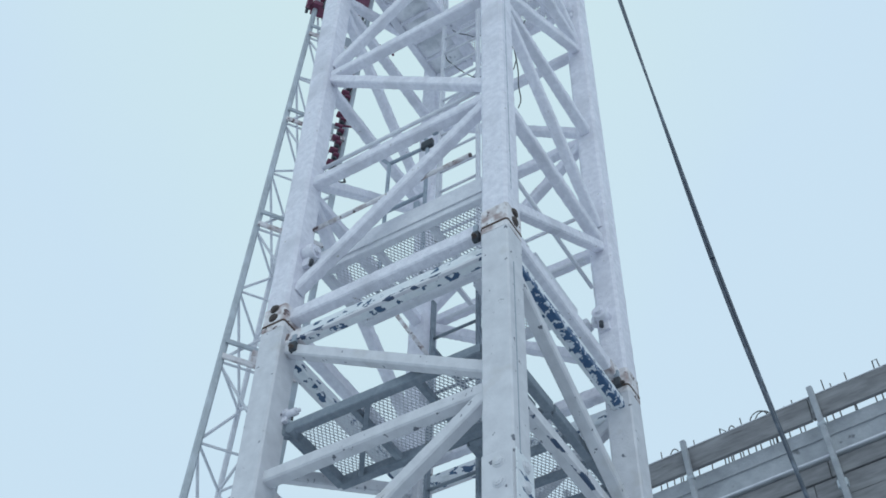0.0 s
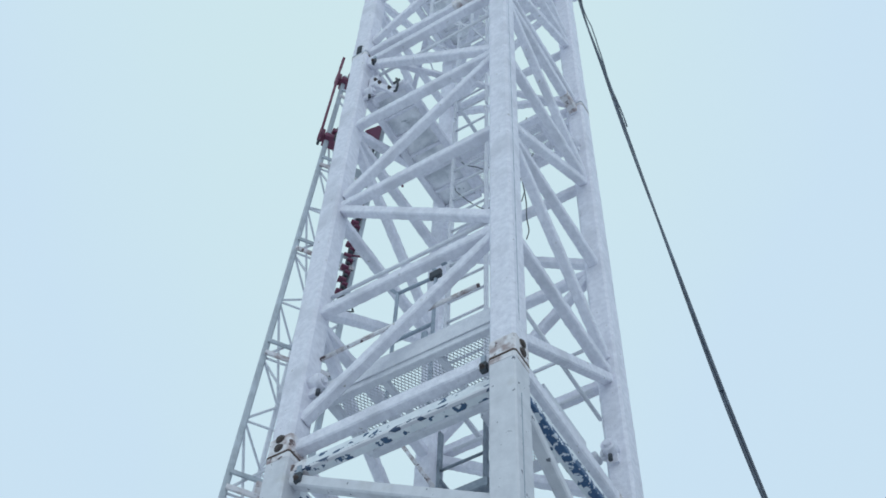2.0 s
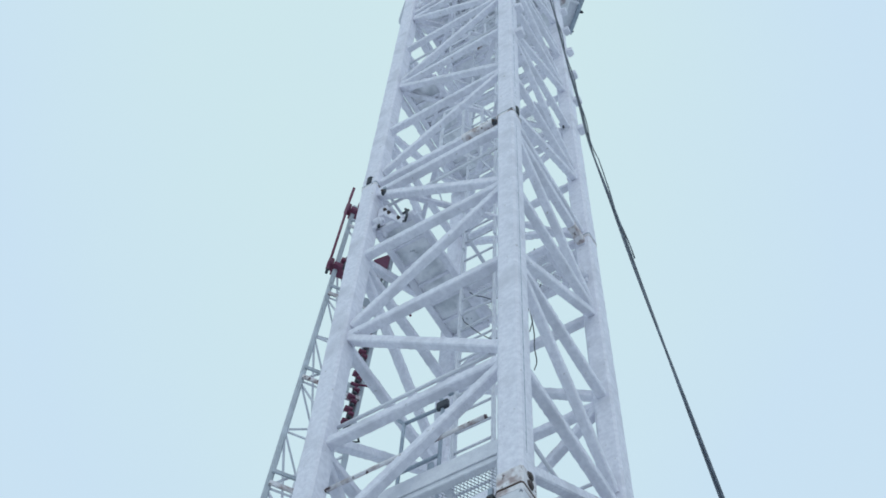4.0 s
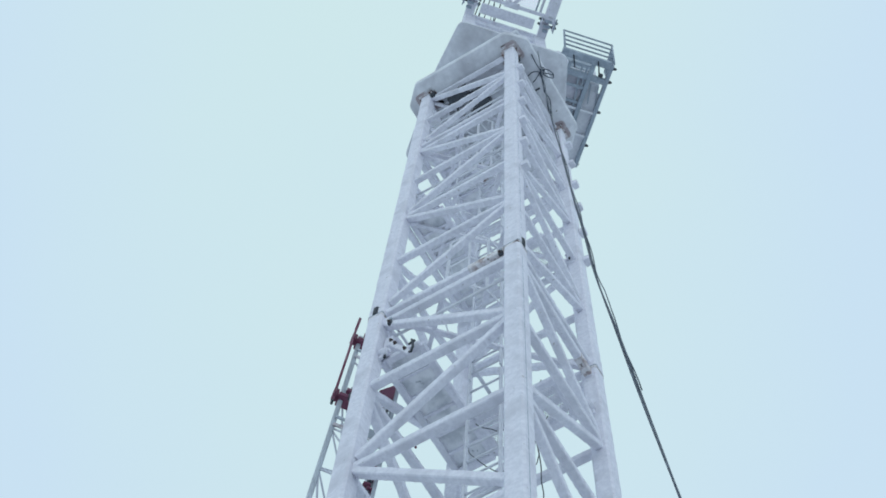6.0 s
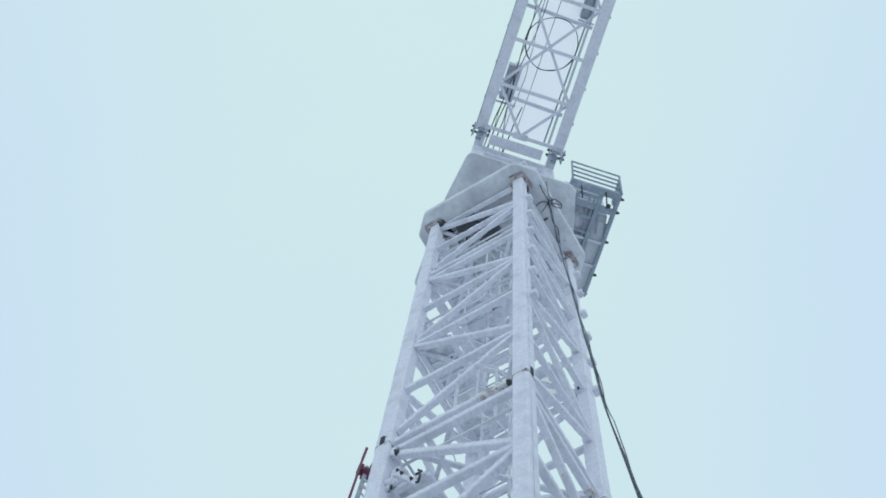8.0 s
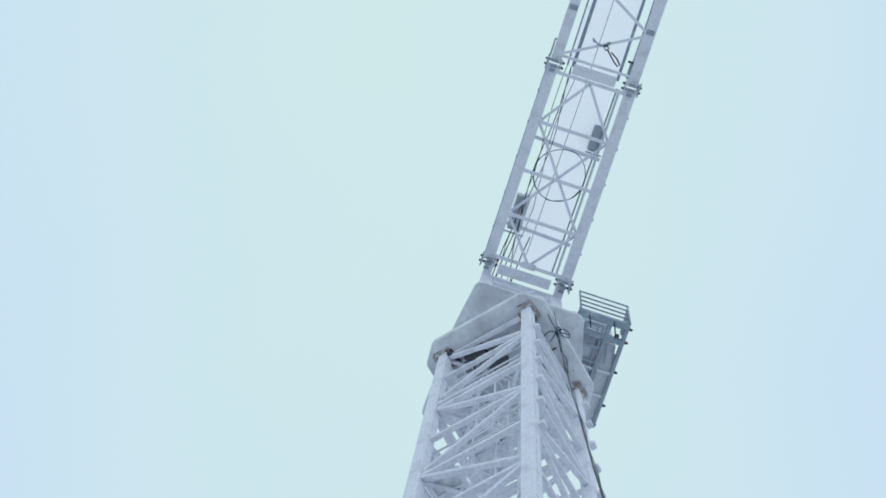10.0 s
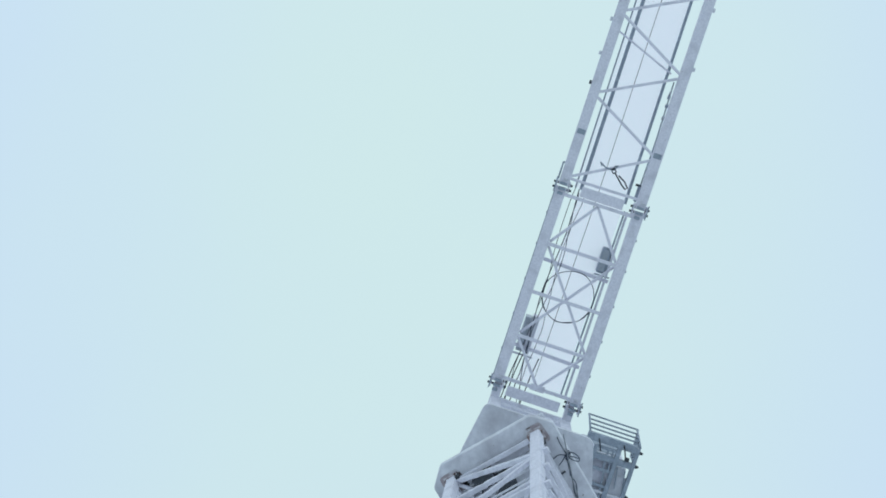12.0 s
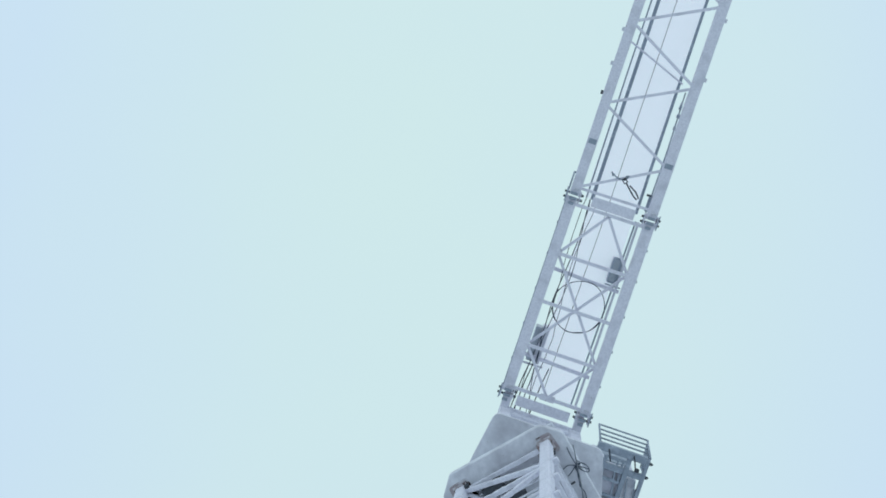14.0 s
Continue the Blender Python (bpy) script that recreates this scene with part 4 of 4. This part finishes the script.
part("guide_rope", pipe([(0.34, 0.2, 0.0), (0.36, 0.2, HT - 0.4)], 0.008, 6), DARK, hoist)
part("switch_box", slab((0.28, 0.1, 6.2), (0.40, 0.2, 6.36), 0.01), GREY, hoist)


def red_clamp(z, x):
    c = part("clamp", slab((x - 0.06, -0.08, z), (x + 0.10, 0.07, z + 0.07), 0.012), RED, hoist, "dark red clamp")
    part("jaw", slab((x - 0.12, -0.05, z + 0.02), (x - 0.06, 0.04, z + 0.16), 0.01), RED, c)
    part("jaw", slab((x + 0.0, -0.11, z + 0.09), (x + 0.22, -0.06, z + 0.15), 0.01), RED, c)
    part("bolt", pipe([(x - 0.10, 0.0, z - 0.1), (x - 0.10, 0.0, z + 0.22)], 0.016, 8), DARK, c)
    part("bolt", pipe([(x + 0.05, -0.09, z - 0.05), (x + 0.05, -0.09, z + 0.2)], 0.012, 8), DARK, c)


red_clamp(12.79, 0.02)
red_clamp(14.1, 0.02)
part("push_rod", pipe([(-0.085, -0.06, 12.7), (-0.085, -0.06, 14.52)], 0.015, 10), RED, hoist, "dark red push rod")
part("rod_end", bar((-0.085, -0.06, 14.35), (-0.08, -0.06, 14.62), 0.032), RED, hoist)
shoe = plate([(0.0, 0.0), (0.10, -0.19), (0.16, -0.17), (0.17, 0.19), (0.13, 0.21)], -0.05, 0.05, 0.008)
part("guide_shoe", shoe, RED, hoist, "dark red guide shoe", at=pose(0.36, -0.02, 13.22, 90, 0, 0))
low_shoe = plate([(-0.09, 0.03), (-0.02, -0.06), (0.06, -0.07), (0.11, -0.01), (0.05, 0.05), (-0.04, 0.07)], -0.04, 0.04, 0.008)
part("guide_roller_plate", low_shoe, RED, hoist, "dark red roller plate", at=pose(0.50, -0.03, 12.58, 90, 0, 0))
part("roller_pin", pipe([(0.36, -0.05, 12.72), (0.44, -0.05, 12.62)], 0.016, 8), DARK, hoist)
part("lever", pipe([(0.66, -0.08, 12.48), (0.84, -0.10, 12.42), (0.86, -0.10, 12.36)], 0.013, 8), RED, hoist, "dark red lever")
rack = part("drive_rack", bar((0.5, -0.02, 10.0), (0.5, -0.02, 11.95), 0.035, 0.05, 0.1), DARK, hoist, "dark toothed drive rack")
for i in range(30):
    z = 10.05 + i * 0.062
    x = 0.495 + 0.018 * math.sin(i * 2.1)
    w = 0.018 + 0.012 * (i * 7 % 3)
    part("link", slab((x - w, -0.07, z), (x + w * 0.8, -0.01, z + 0.03), 0.008), RED if i % 3 and i > 4 else DARK, rack)
for z in (10.95,):
    part("side_arm", pipe([(0.5, -0.05, z), (0.68, -0.12, z - 0.02), (0.74, -0.1, z - 0.06)], 0.011, 6), RED, rack)
part("side_arm", pipe([(0.44, -0.05, 10.15), (0.58, -0.10, 10.22), (0.62, -0.1, 10.10), (0.56, -0.1, 10.06)], 0.011, 6), DARK, rack)
part("hose", pipe([(0.46, -0.05, 11.9), (0.44, -0.03, 12.0), (0.5, -0.04, 13.0)], 0.014, 6), DARK, hoist)

# ---- unfinished concrete storey beside the crane ----
EDGE = pose(2.027, 8.59, 0, 0, 0, -35.94)
house = thing("building_under_construction", EDGE, "unfinished concrete building edge with formwork boards and rebar", "building")
X0, X1 = -1.6, 9.0
part("parapet", slab((X0, 0.06, 8.40), (X1, 0.45, 8.765), 0.012), CONCRETE, house)
# thin raised strip stands in for the crack line along the parapet
part("parapet_lip", slab((X0, 0.045, 8.605), (X1, 0.058, 8.615), 0.003), CONCRETE, house)
part("ledge", slab((X0, 0.03, 8.385), (X1, 0.5, 8.40), 0.004), CONCRETE, house)
part("snow_line", slab((X0, 0.022, 8.394), (X1, 0.058, 8.412), 0.005), FROSTGALV, house, "thin line of frost on the ledge")
part("snow_line", slab((X0, -0.014, 9.036), (X1, 0.034, 9.044), 0.003), FROSTGALV, house, "thin line of frost on the guard boards")
part("wall", slab((X0, 0.16, 0.0), (X1, 6.0, 7.6), 0.02), CONCRETE, house)
part("floor_slab", slab((X0, 0.125, 7.6), (X1, 6.0, 8.383), 0.02), CONCRETE, house)
zs = [(8.207, 8.375), (7.995, 8.197), (7.76, 7.985)]
for k, (a, c) in enumerate(zs):
    x = X0
    while x < X1:
        w = 2.4 + 0.5 * random.random()
        part("formwork_board", slab((x, 0.055 + 0.012 * (k % 2), a), (min(x + w, X1), 0.10 + 0.012 * (k % 2), c), 0.006), TIMBER, house)
        x += w + 0.006
x = X0
while x < X1:
    w = 2.7 + 0.4 * random.random()
    part("guard_board", slab((x, -0.01, 8.79), (min(x + w, X1), 0.03, 9.035), 0.006), TIMBER, house)
    x += w + 0.006
x = -1.21
while x < X1:
    p = part("guard_post", bar((x + 0.075, -0.055, 7.65), (x, -0.045, 9.10), 0.05, 0.05, 0.15), CONCRETE, house)
    part("post_foot", slab((x + 0.01, -0.07, 7.98), (x + 0.10, -0.02, 8.06), 0.01), GALV, p)
    part("post_wedge", slab((x - 0.012, -0.078, 8.64), (x + 0.06, -0.03, 8.68), 0.01), GALV, p)
    x += 1.24
x = X0 + 0.1
k = 0
while x < X1:
    h = 9.0 + 0.16 * random.random() + (0.16 if k % 5 == 2 else 0.0)
    lean = 0.04 * (random.random() - 0.5)
    if k % 7 == 4:
        top = 9.20 + 0.07 * random.random()
        pts = [(x, 0.2, 8.78), (x + lean, 0.2, top), (x + 0.03, 0.2, top + 0.05), (x + 0.06, 0.2, top), (x + 0.07, 0.2, 8.78)]
        part("rebar_loop", pipe(pts, 0.006, 6), REBAR, house)
    else:
        part("rebar", pipe([(x, 0.22, 8.78), (x + lean, 0.2, h)], 0.0055, 6), REBAR, house)
    x += 0.13 + 0.14 * random.random()
    k += 1
# taller loops and a folded end that stick out over the guard board
for x, r, top in ((0.69, 0.085, 9.31), (0.73, 0.075, 9.29), (0.42, 0.035, 9.275), (-0.17, 0.045, 9.285)):
    arc = [(x + r * math.cos(a), 0.2, top - 0.09 + 0.09 * math.sin(a)) for a in [math.pi * i / 10 for i in range(11)]]
    part("rebar_loop", pipe([(x + r, 0.2, 8.8)] + arc + [(x - r, 0.2, 8.8)], 0.006, 6), REBAR, house)
part("rebar_loop", pipe([(0.30, 0.2, 8.8), (0.307, 0.2, 9.30), (0.36, 0.2, 9.24), (0.37, 0.2, 8.8)], 0.006, 6), REBAR, house)
part("rebar_loop", pipe([(1.79, 0.2, 8.8), (1.80, 0.2, 9.33), (1.84, 0.2, 9.33), (1.88, 0.2, 8.8)], 0.006, 6), REBAR, house)
for x, top in ((0.517, 9.32), (1.326, 9.36), (1.394, 9.28), (1.54, 9.33), (-0.305, 9.315), (1.02, 9.275)):
    part("rebar", pipe([(x + 0.02, 0.2, 8.8), (x, 0.2, top)], 0.006, 6), REBAR, house)
